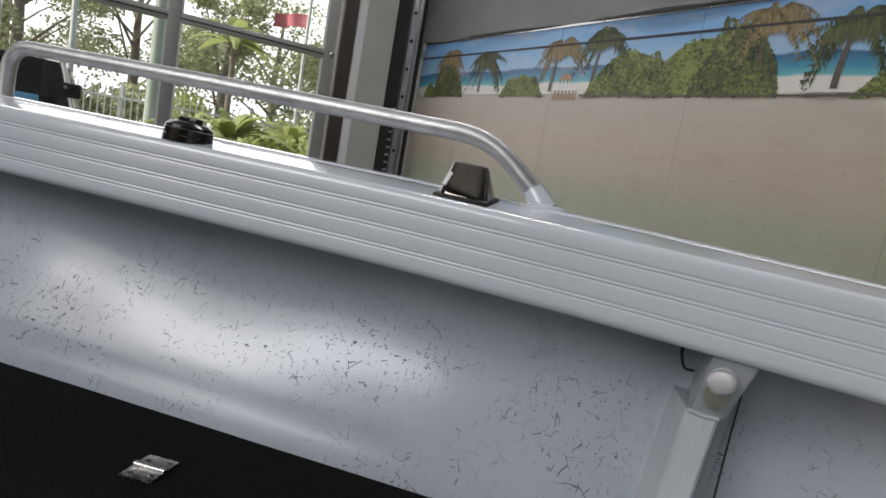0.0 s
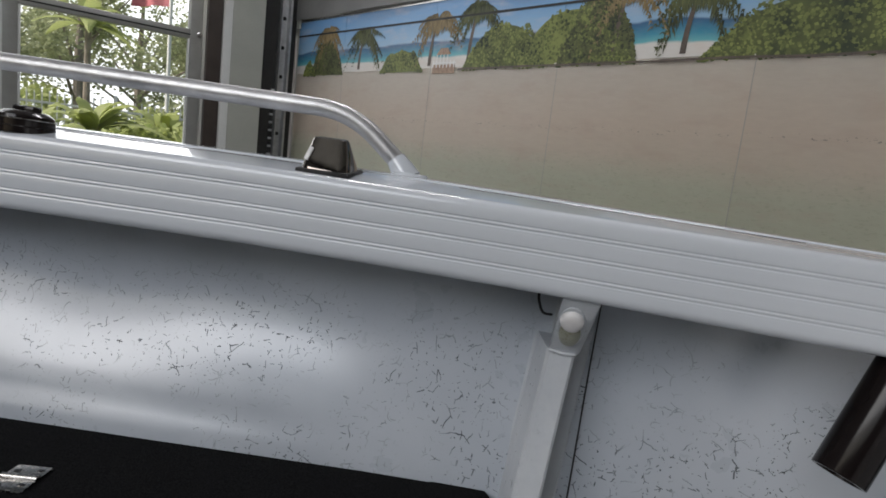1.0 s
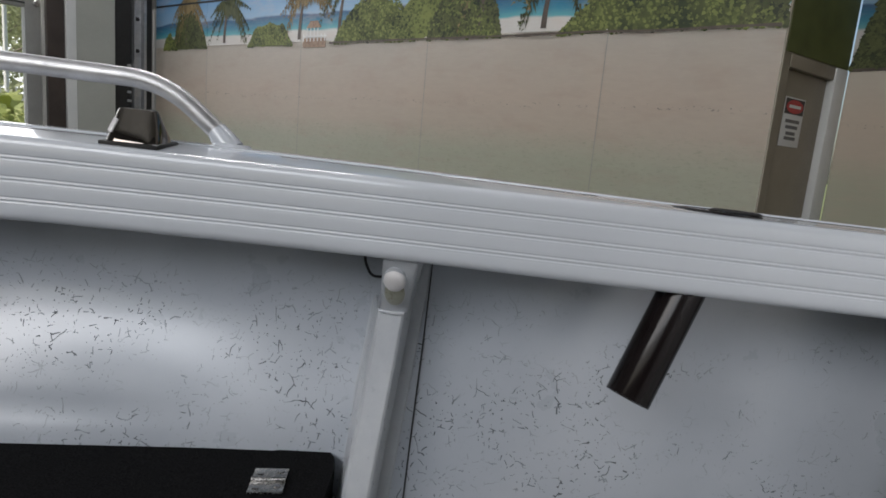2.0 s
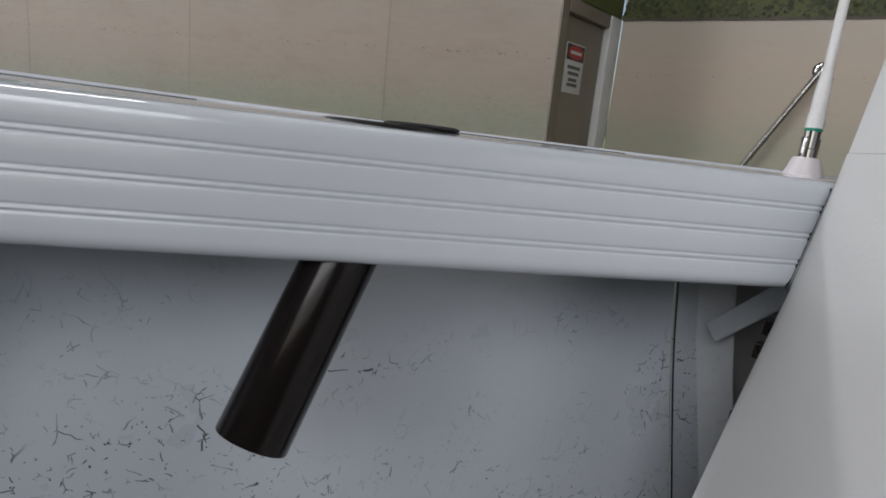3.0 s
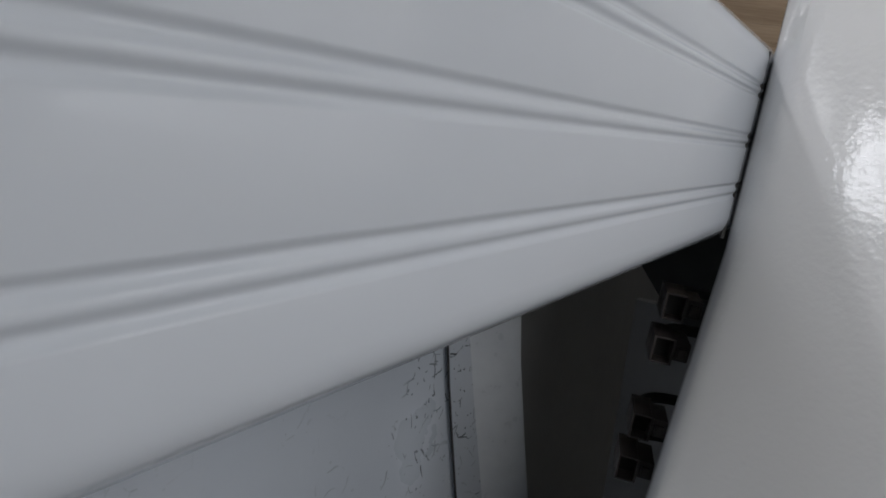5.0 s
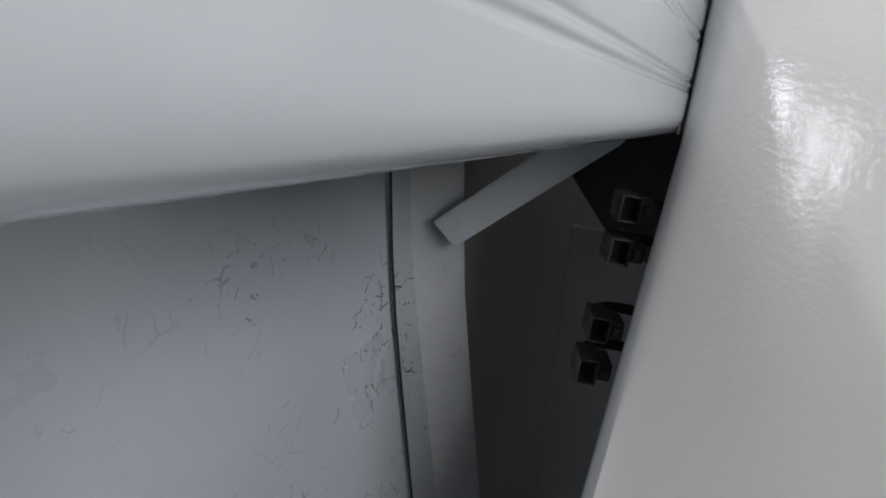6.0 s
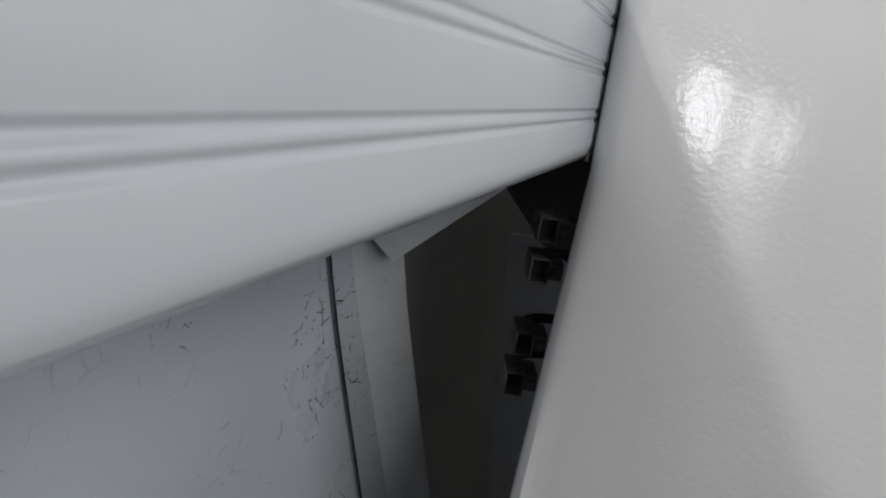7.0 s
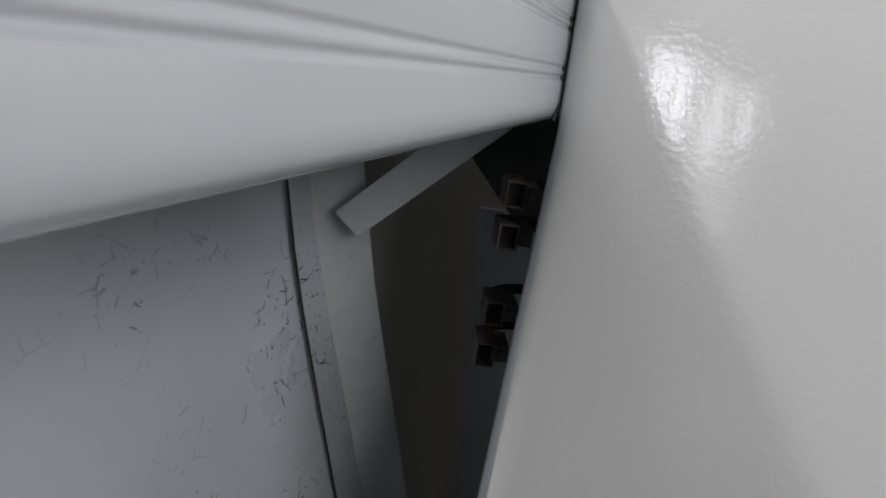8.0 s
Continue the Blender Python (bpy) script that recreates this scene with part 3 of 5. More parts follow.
part("locker_flap", bm, "black", boat, "flat black sheet in the locker")
bm = bmesh.new()
box(bm, 1.80, 2.60, -1.70, 0.125, 1.43, 1.45)
part("locker_top", bm, "gunwale", boat)


def transom_module():
    """The glossy moulded panel: leans aft, its near edge well rounded, over the full depth."""
    bm = bmesh.new()
    edge = [(1.612, -0.0005), (1.6005, -0.0012), (1.5945, -0.0036), (1.5908, -0.0080), (1.5885, -0.014), (1.5866, -0.022), (1.5853, -0.030), (1.5835, -0.046)]
    face = [(1.5835 - 0.10 * t + 0.075 * t * t, -0.046 - t) for t in (0.03, 0.07, 0.12, 0.18, 0.26, 0.36, 0.5, 0.7, 1.0, 1.3, 1.66)]
    prof = edge + face + [(1.76, -1.70), (1.74, -0.8), (1.70, -0.2), (1.66, -0.0005)]
    rings = []
    for z in (0.45, 0.8, 1.1, 1.2, 1.3, 1.36, 1.405, 1.415, 1.50, 1.5295, 1.530):
        lean = [(0.28 if z > 1.415 else 0.222) if k < 4 else 0.206 for k in range(len(prof))]
        dy = 0.07 * max(0.0, 1.405 - z)
        rings.append([bm.verts.new((x + e * (z - 1.415), y + dy, z)) for e, (x, y) in zip(lean, prof)])
    for a, b in zip(rings, rings[1:]):
        for j in range(len(prof)):
            bm.faces.new((a[j], b[j], b[(j + 1) % len(prof)], a[(j + 1) % len(prof)]))
    bm.faces.new(rings[0])
    bm.faces.new(rings[-1][::-1])
    return bm, prof


tm, tprof = transom_module()
tmod = part("transom_module", tm, "gloss", boat, "glossy white moulded transom panel with rounded edge")
bm = bmesh.new()
rings = []
for z in (1.5304, 1.62, 1.75):
    rings.append([bm.verts.new((x + (0.28 if k < 4 else 0.206) * (z - 1.415) + 0.001, y, z)) for k, (x, y) in enumerate(tprof)])
for a, b in zip(rings, rings[1:]):
    for j in range(len(tprof)):
        bm.faces.new((a[j], b[j], b[(j + 1) % len(tprof)], a[(j + 1) % len(tprof)]))
bm.faces.new(rings[0])
bm.faces.new(rings[-1][::-1])
part("upper_panel", bm, "gloss", tmod)
bm = bmesh.new()
tube(bm, [(1.5955 + 0.28 * (z - 1.415), 0.0005, z) for z in (1.41, 1.45, 1.50)], 0.0011, 6)
part("sealant_line", bm, "seal", tmod)

# bow rail, its foot painted
rail_y = 0.100
bm = bmesh.new()
path = rounded([(-0.352, -0.012, 1.500), (-0.350, -0.014, 1.598), (0.078, 0.036, 1.5985), (0.520, 0.090, 1.5965), (0.592, rail_y, 1.537)], 0.050, 8)
tube(bm, path, 0.0125, 20)
rail = part("grab_rail", bm, "alloy", boat, "brushed alloy tube rail")
bm = bmesh.new()
tube(bm, [(0.588, rail_y, 1.541), (0.598, rail_y, 1.530), (0.609, rail_y, 1.516)], 0.0134, 20, r_end=0.019)
turned(bm, [(0.024, -0.002), (0.022, 0.003), (0.019, 0.006)], m=Matrix.Translation((0.611, rail_y, 1.5190)), sx=1.2)
part("rail_foot", bm, "gunwale", rail, "white painted weld foot")

# the rest of the boat: deck, far side, and stands on the showroom's floor
bm = bmesh.new()
box(bm, -1.8, 1.9, -1.75, 0.12, 0.46, 0.50)
part("deck", bm, "carpet", boat, "black carpeted deck")
bm = bmesh.new()
# out of view; carpet black only to keep bounce light off the hull
box(bm, -1.8, 2.6, -1.80, -1.75, 0.46, 1.45)
part("far_side", bm, "carpet", boat, "unseen far side of the boat, blackened to cut bounce light")
for x in (-1.2, 1.5):
    bm = bmesh.new()
    box(bm, x - 0.08, x + 0.08, -1.6, 0.0, 0.0, 0.36, 0.01)
    ob = part("boat_stand", bm, "timber", None, smooth=0)
    ob.location = (0, 0, FLOOR)
    tagged(ob, "brown timber stand under the boat hull", "stand", "boat stands")

# carpeted hatch beside the hull, its lid falling a little towards the bow
LID, LID_RISE = 1.1000, 0.032


def hatch():
    bm = bmesh.new()
    pts = [(x, 0.174 + inset(x) + flare(x, 1.09) - 0.002) for x in [-1.8 + 0.1 * i for i in range(26)] if x < 0.74]
    # runs on unseen to the far side, to block low window light
    pts += [(0.752, 0.128), (0.776, 0.120), (0.790, 0.100), (0.796, 0.075), (0.800, 0.0), (0.800, -1.74), (-1.8, -1.74)]
    lo = [bm.verts.new((x, y, 0.50)) for x, y in pts]
    hi = [bm.verts.new((x, y, LID + LID_RISE * (x - 0.8))) for x, y in pts]
    bm.faces.new(hi[::-1])
    bm.faces.new(lo)
    for k in range(len(pts)):
        bm.faces.new((lo[k], hi[k], hi[(k + 1) % len(pts)], lo[(k + 1) % len(pts)]))
    bmesh.ops.recalc_face_normals(bm, faces=bm.faces)
    return bm


locker = part("locker", hatch(), "carpet", boat, "black carpeted side locker with hinged lid")


def hinge(x, y, turn):
    h = thing("hinge", "stainless steel strap hinge screwed onto black carpet", "hinge", "locker hinges", m=BOAT @ Matrix.Translation((x, y, LID + LID_RISE * (x - 0.8) + 0.0007)) @ Matrix.Rotation(-LID_RISE, 4, "Y") @ Matrix.Rotation(radians(turn), 4, "Z"))
    for s in (-1, 1):
        bm = bmesh.new()
        box(bm, -0.022, 0.022, min(s * 0.004, s * 0.030), max(s * 0.004, s * 0.030), 0.0, 0.0025, 0.0008)
        leaf = part("leaf", bm, "stainless", h)
        for dx in (-0.013, 0.013):
            bm = bmesh.new()
            turned(bm, [(0.0045, 0.0), (0.0042, 0.0016), (0.002, 0.0024)], 12, Matrix.Translation((dx, s * 0.018 + dx * 0.2, 0.0024)))
            part("screw", bm, "chrome", leaf)
    bm = bmesh.new()
    tube(bm, [(-0.022, 0, 0.003), (0.022, 0, 0.003)], 0.004, 12)
    part("pin", bm, "stainless", h)


hinge(0.235, -0.118, 14)
hinge(0.722, 0.018, 9)


# ---- fittings on the boat ----
def navigation_light():
    t = thing("navigation_light", "chrome wedge navigation light on a black rubber base", "boat light", m=BOAT @ Matrix.Translation((0.5310, 0.0170, 1.5080)) @ Matrix.Rotation(radians(7), 4, "X") @ Matrix.Rotation(radians(5), 4, "Z") @ Matrix.Diagonal((0.97, 0.92, 1.22, 1)))
    bm = bmesh.new()
    box(bm, -0.0355, 0.0355, -0.0335, 0.0335, -0.002, 0.0062, 0.002)
    part("gasket", bm, "rubber", t)
    g = bmesh.new()
    rings = []
    for z, cx, hx, hy in ((0.005, 0.0, 0.0325, 0.0300), (0.009, 0.0, 0.0318, 0.0285), (0.022, -0.0015, 0.0275, 0.0190), (0.034, -0.0028, 0.0235, 0.0102), (0.0365, -0.003, 0.0215, 0.0085), (0.0372, -0.003, 0.0150, 0.0055)):
        ring = []
        for q in range(32):
            a = 2 * math.pi * q / 32
            c_, s_ = math.cos(a), math.sin(a)
            ring.append(g.verts.new((cx + hx * math.copysign(abs(c_) ** 0.45, c_), 0.006 * (z - 0.005) / 0.032 + hy * math.copysign(abs(s_) ** 0.45, s_), z)))
        rings.append(ring)
    for p, q in zip(rings, rings[1:]):
        for k in range(32):
            g.faces.new((p[k], p[(k + 1) % 32], q[(k + 1) % 32], q[k]))
    g.faces.new(rings[0][::-1])
    g.faces.new(rings[-1])
    part("housing", g, "dimmed_chrome", t, "polished chrome housing, its dark reflections put into the colour")
    bm = bmesh.new()
    # thin white slit added as the bright reflection at the housing's left
    box(bm, -0.0030, 0.0030, -0.0010, 0.0010, -0.0080, 0.0080, 0.0006, Matrix.Translation((-0.0240, -0.0170, 0.0205)) @ Matrix.Rotation(radians(-36), 4, "X") @ Matrix.Rotation(radians(16), 4, "Y"))
    part("lens", bm, "white_plastic", t, "white slit standing in for a glint on the chrome")


navigation_light()


def deck_cap():
    t = thing("deck_filler_cap", "black plastic deck filler cap on the gunwale", "filler cap", m=BOAT @ Matrix.Translation((0.132, -0.050, 1.5040)) @ Matrix.Diagonal((0.66, 0.66, 0.98, 1)))
    bm = bmesh.new()
    turned(bm, [(0.050, -0.002), (0.050, 0.006), (0.0485, 0.0075), (0.0485, 0.016)], 40)
    part("collar", bm, "plastic", t)
    bm = bmesh.new()
    turned(bm, [(0.0487, 0.0168), (0.0475, 0.0172), (0.0465, 0.021), (0.036, 0.0265), (0.020, 0.0275)], 40)
    part("lid", bm, "plastic", t)
    bm = bmesh.new()
    turned(bm, [(0.0492, 0.0158), (0.0496, 0.0163), (0.0492, 0.0168)], 40)
    part("ring", bm, "stainless", t, "thin pale ring")
    bm = bmesh.new()
    box(bm, -0.026, 0.026, -0.011, 0.011, 0.025, 0.034, 0.004)
    part("grip", bm, "plastic", t)


deck_cap()


def rod_holder():
    axis_lo, axis_hi = Vector((1.1552, 0.003, 1.275)), Vector((1.2535, 0.062, 1.506))
    d = (axis_hi - axis_lo).normalized()
    t = thing("rod_holder", "black plastic rod holder let into the gunwale", "rod holder", m=BOAT)
    bm = bmesh.new()
    m = Matrix.Translation(axis_lo) @ frame_of(axis_lo, axis_hi)
    n = (axis_hi - axis_lo).length
    turned(bm, [(0.0215, 0.004), (0.0222, 0.0), (0.0268, 0.0), (0.0273, 0.001), (0.0273, n - 0.018)], 36, m)
    part("tube", bm, "plastic", t, "glossy black tube below the gunwale")
    bm = bmesh.new()
    turned(bm, [(0.037, -0.001), (0.037, 0.0022), (0.034, 0.0038), (0.027, 0.0042), (0.026, 0.003)], 40, Matrix.Translation((1.243, 0.058, 1.5078)) @ Matrix.Rotation(radians(2), 4, "X") @ Matrix.Rotation(radians(-14), 4, "Z"), sx=1.5)
    part("flange", bm, "plastic", t)
    bm = bmesh.new()
    turned(bm, [(0.030, 0.0), (0.0305, 0.0014), (0.026, 0.0028), (0.010, 0.0032)], 32, Matrix.Translation((1.268, 0.056, 1.5112)) @ Matrix.Rotation(radians(2), 4, "X"))
    part("cap", bm, "rubber", t, "black rubber cap")


rod_holder()


def antenna():
    base = Vector((1.6580, 0.070, 1.5085))
    t = thing("antenna", "white whip antenna with green band on a pale base", "antenna", m=BOAT @ Matrix.Translation(base) @ Matrix.Rotation(radians(2), 4, "Y") @ Matrix.Diagonal((0.9, 0.9, 0.97, 1)))
    bm = bmesh.new()
    turned(bm, [(0.0205, 0.0), (0.0202, 0.003), (0.0172, 0.009), (0.0148, 0.017), (0.0132, 0.0195), (0.009, 0.020)], 36)
    part("base", bm, "pink_white", t, "pale pinkish plastic base")
    bm = bmesh.new()
    turned(bm, [(0.0088, 0.0195), (0.0088, 0.028), (0.0080, 0.029), (0.0080, 0.046)], 28)
    box(bm, -0.010, 0.010, -0.004, 0.004, 0.019, 0.040, 0.0015)
    part("ferrule", bm, "chrome", t, "chrome ferrule")
    bm = bmesh.new()
    turned(bm, [(0.0086, 0.046), (0.0088, 0.0465), (0.0088, 0.0485), (0.0086, 0.049)], 28)
    part("band", bm, "green", t, "green ring")
    bm = bmesh.new()
    turned(bm, [(0.0090, 0.049), (0.0088, 0.062), (0.0078, 0.064), (0.0074, 0.088), (0.0050, 0.11), (0.0042, 0.9), (0.003, 1.1)], 24)
    part("whip", bm, "white_plastic", t)


antenna()


def interior_lamp():
    d = Vector((0, -0.066, 0.0800)).normalized()
    m = Matrix.Identity(4)
    nrm = Vector((1, 0, 0)).cross(d)
    m.col[0][:3], m.col[1][:3], m.col[2][:3] = Vector((1, 0, 0)), d, nrm
    m.col[3][:3] = Vector((0.857, 0.0395, 1.3712)) + nrm * 0.0012
    t = thing("courtesy_lamp", "white oval courtesy lamp, unlit, on an inclined bracket", "lamp", m=BOAT @ m)
    bm = bmesh.new()
    turned(bm, [(0.0158, 0.0), (0.0158, 0.002), (0.0142, 0.0032), (0.012, 0.0030)], 32, sx=1.08, sy=2.35)
    part("bezel", bm, "frame_paint", t)
    bm = bmesh.new()
    turned(bm, [(0.0125, 0.002), (0.0122, 0.005), (0.0098, 0.0072), (0.004, 0.0080)], 28, Matrix.Translation((0, -0.009, 0)), sx=1.05, sy=1.95)
    part("lens", bm, "lens", t, "milky lens")
    bm = bmesh.new()
    turned(bm, [(0.0142, 0.002), (0.0138, 0.006), (0.0118, 0.0090), (0.0080, 0.0108), (0.003, 0.0114)], 28, Matrix.Translation((0, 0.0150, 0)), sy=1.25)
    part("hood", bm, "white_plastic", t, "white half hood")


interior_lamp()
cable_bm = bmesh.new()
tube(cable_bm, rounded([(0.815, 0.055, 1.417), (0.811, 0.058, 1.398), (0.819, 0.080, 1.372), (0.831, 0.100, 1.369)], 0.012), 0.0019, 8)
tagged(part("cable", cable_bm, "rubber", None, "", BOAT), "black lamp cable hanging under the gunwale", "cable")


def connectors():
    turn = Matrix.Rotation(radians(-68), 4, "Z")
    for rows in (((1.6030, 0.0180, 1.3680), (1.5975, 0.0190, 1.3450)), ((1.5975, 0.0230, 1.2985), (1.5920, 0.0250, 1.2745))):
        t = thing("plug_connector", "dark grey twin plug connector hanging by its leads", "plug", "battery plugs", m=BOAT @ Matrix.Translation(rows[0]))
        for k, p in enumerate(rows):
            m = Matrix.Translation(Vector(p) - Vector(rows[0])) @ turn @ Matrix.Rotation(radians(4), 4, "Y")
            w, dep, hh, th = 0.0056, 0.026, 0.0074, 0.0011
            bm = bmesh.new()
            for x0, x1, z0, z1 in ((-w, -w + th, -hh, hh), (w - th, w, -hh, hh), (-w + th, w - th, -hh, -hh + th), (-w + th, w - th, hh - th, hh)):
                box(bm, x0, x1, 0.0, dep, z0, z1, 0.0003, m)
            sock = part("socket", bm, "lemon", t)
            bm = bmesh.new()
            box(bm, -w + th, w - th, 0.010, dep, -hh + th, hh - th, 0.0, m)
            part("core", bm, "black", sock)
            bm = bmesh.new()
            box(bm, w + 0.0003, w + 0.0085, 0.004, dep, -0.0055, 0.0050, 0.0008, m)
            box(bm, w + 0.002, w + 0.0065, 0.0012, 0.005, -0.0030, 0.0026, 0.0005, m)
            part("latch", bm, "lemon", sock)
            bm = bmesh.new()
            tube(bm, [m @ Vector(q) for q in rounded([(0, dep - 0.002, 0), (0.006, dep + 0.020, 0), (0.030, dep + 0.030, -0.002), (0.080, dep + 0.030, -0.010)], 0.012)], 0.0035, 8)
            part("lead", bm, "rubber", sock)


connectors()
# ---- the room ----
def structure(name, bm, mat, m=None, label="", category="", smooth=0):
    ob = part(name, bm, mat, None, "", m, smooth)
    return tagged(ob, label, category, kind="structure")




def sheet(z0, z1, grow):
    b = bmesh.new()
    pts = [CORNER, OUT, INN, END, BACK_R, BACK_L]
    mid = sum(pts, Vector()) / len(pts)
    pts = [p + (p - mid).normalized() * grow for p in pts]
    lo, hi = [b.verts.new((p.x, p.y, z0)) for p in pts], [b.verts.new((p.x, p.y, z1)) for p in pts]
    b.faces.new(lo)
    b.faces.new(hi[::-1])
    for k in range(len(pts)):
        b.faces.new((lo[k], hi[k], hi[(k + 1) % len(pts)], lo[(k + 1) % len(pts)]))
    bmesh.ops.recalc_face_normals(b, faces=b.faces)
    return b


structure("floor", sheet(FLOOR - 0.10, FLOOR, 0.2), "floor", None, "grey sealed concrete showroom floor", "floor")
structure("ceiling", sheet(TOP, TOP + 0.1, 0.3), "ceiling", None, "pale sheet ceiling", "ceiling")

# window wall: x runs from the corner back along the wall
WM = wall_pose(CORNER, -WIN)
WX0, WX1, WZ0, WZ1 = 1.01, 6.75, 0.95, 5.50


def wall(name, m, boxes, mat, label, category="wall"):
    b = bmesh.new()
    for q in boxes:
        box(b, *q)
    return structure(name, b, mat, m, label, category)


# outside of this wall lies towards negative y of its own axes
wall("wall_west", WM, [(-0.3, WX0, -0.22, -0.02, FLOOR, TOP), (WX1, 8.6, -0.22, -0.02, FLOOR, TOP), (WX0, WX1, -0.22, -0.02, FLOOR, WZ0), (WX0, WX1, -0.22, -0.02, WZ1, TOP)], "wall", "painted showroom wall around a wide window")
window = thing("window_1", "grey alloy framed showroom window onto trees", "window", m=WM, kind="structure")


def member(name, x0, x1, z0, z1, y0=-0.16, y1=-0.06, mat="winframe", parent=None, bev=0.006):
    b = bmesh.new()
    box(b, x0, x1, y0, y1, z0, z1, bev)
    return part(name, b, mat, parent or window, smooth=30)


member("window_frame", WX0, WX0 + 0.12, WZ0, WZ1)
member("window_frame", WX1 - 0.075, WX1, WZ0, WZ1)
member("window_sill", WX0 + 0.12, WX1 - 0.075, WZ0, WZ0 + 0.07)
member("window_head", WX0 + 0.12, WX1 - 0.075, WZ1 - 0.07, WZ1)
xs = [WX0 + 0.12, 2.60, 4.08, 5.50, WX1 - 0.075]
for x in xs[1:-1]:
    member("mullion", x, x + 0.115, WZ0 + 0.07, WZ1 - 0.07)
for a, b_ in zip(xs, xs[1:]):
    l = a + (0.115 if a != xs[0] else 0)
    bar = member("transom_bar", l, b_, 2.53, 2.625)
    member("bead", l, b_, 2.563, 2.577, -0.06, -0.052, "seal", bar, 0.0)
    for z0, z1 in ((WZ0 + 0.07, 2.53), (2.625, WZ1 - 0.07)):
        pane = member("pane", l, b_, z0, z1, -0.113, -0.107, "glass", None, 0.0)
        pane.visible_shadow = False
        for q in ((l, l + 0.022, z0, z1), (b_ - 0.022, b_, z0, z1)):
            member("sash", q[0], q[1], q[2], q[3], -0.10, -0.075, "pale_trim", pane, 0.002)
bm = bmesh.new()
turned(bm, [(0.03, 0.0), (0.03, 0.012), (0.018, 0.016), (0.016, 0.03)], 16, Matrix.Translation((WX0 + 0.03, -0.06, 2.58)) @ Matrix.Rotation(radians(-90), 4, "X"))
part("latch", bm, "stainless", window)

# steel column, door track and dark gap in the corner
b = bmesh.new()
box(b, 0.836, 0.985, -0.019, 0.05, FLOOR, TOP, 0.004)
structure("trim_brown", b, "brown", WM, "dark brown painted upright beside the window", "trim")
b = bmesh.new()
box(b, 0.75, 0.836, -0.019, 0.10, FLOOR, TOP, 0.004)
structure("trim_pale", b, "pale_trim", WM, "pale painted edge of a steel column", "trim")
b = bmesh.new()
box(b, 0.40, 0.75, -0.019, 0.095, FLOOR, TOP, 0.006)
structure("column", b, "column", WM, "cream painted steel column in the showroom corner", "column")
b = bmesh.new()
# black sheet in place of the gap's darkness
box(b, 0.012, 0.40, -0.019, 0.02, FLOOR, TOP)
structure("wall_gap", b, "black", WM, "black sheet standing in for the dark gap behind the door track", "wall")
track = thing("door_track", "galvanised door track with slots and black bolts", "door track", m=WM)
b = bmesh.new()
for q in ((0.10, 0.125, 0.02, 0.11), (0.20, 0.215, 0.02, 0.09), (0.125, 0.20, 0.02, 0.03)):
    box(b, *q, FLOOR, TOP - 0.05, 0.002)
part("rail", b, "galv", track, smooth=30)
for k in range(12):
    b = bmesh.new()
    turned(b, [(0.022, 0.0), (0.022, 0.016), (0.014, 0.022)], 6, Matrix.Translation((0.165, 0.028, 0.7 + 0.32 * k)) @ Matrix.Rotation(radians(-90), 4, "X"))
    part("bolt", b, "black", track)
for k in range(26):
    b = bmesh.new()
    box(b, 0.222, 0.262, 0.02, 0.034, 1.0 + 0.045 * k, 1.0 + 0.045 * k + 0.025, 0.002)
    part("tooth", b, "galv" if k % 2 else "black", track)

# wall with the printed beach: axes run from the outer corner back to the room's corner
AL = (OUT - CORNER).length
AM = wall_pose(CORNER, OUT - CORNER)
wall("wall_north", AM, [(-0.5, AL - 0.002, 0.03, 0.20, FLOOR, TOP)], "wall", "painted showroom wall behind the printed beach")
mural = thing("mural", "printed tropical beach mural in hung vinyl strips", "mural", m=AM)


def at_s(s):
    """From a distance before the outer corner's mark to this wall's x."""
    return AL + 0.247 + 1.055 * s


edges = [0.06, 0.98, 2.34, 3.70, 5.06, AL]
for a, b_ in zip(edges, edges[1:]):
    b = bmesh.new()
    n = 14
    rows = []
    for i in range(n + 1):
        x = a + 0.0022 + (b_ - a - 0.0044) * i / n
        dy = 0.004 * math.sin(i * 1.1 + a) * (0 if i in (0, n) else 1) - (0.005 if i in (0, n) else 0.0)
        rows.append([b.verts.new((x, 0.012 + dy, z)) for z in (FLOOR + 0.02, 1.2, 1.8, 2.36)])
    for p, q in zip(rows, rows[1:]):
        for j in range(3):
            b.faces.new((p[j], q[j], q[j + 1], p[j + 1]))
    bmesh.ops.solidify(b, geom=b.faces[:], thickness=0.004)
    part("strip", b, "sand", mural, smooth=40)
    b = bmesh.new()
    box(b, a + 0.002, b_ - 0.002, 0.008, 0.018, 2.3605, 2.768)
    upper = part("strip", b, "sea", mural)
    b = bmesh.new()
    box(b, a + 0.002, b_ - 0.002, 0.008, 0.018, 2.782, 2.93)
    part("strip", b, "sea", mural)
b = bmesh.new()
box(b, 0.06, AL, 0.004, 0.012, 2.766, 2.784)
part("joint", b, "black", mural, "black joint between the printed sheets")
b = bmesh.new()
box(b, 0.05, AL, -0.004, 0.008, 2.925, 2.945, 0.002)
part("edge_rail", b, "stainless", mural)
for k in range(6):
    b = bmesh.new()
    turned(b, [(0.012, 0.0), (0.011, 0.006), (0.004, 0.009)], 12, Matrix.Translation((0.9 + 0.95 * k, -0.004, 2.937)) @ Matrix.Rotation(radians(90), 4, "X"))
    part("screw", b, "chrome", mural)


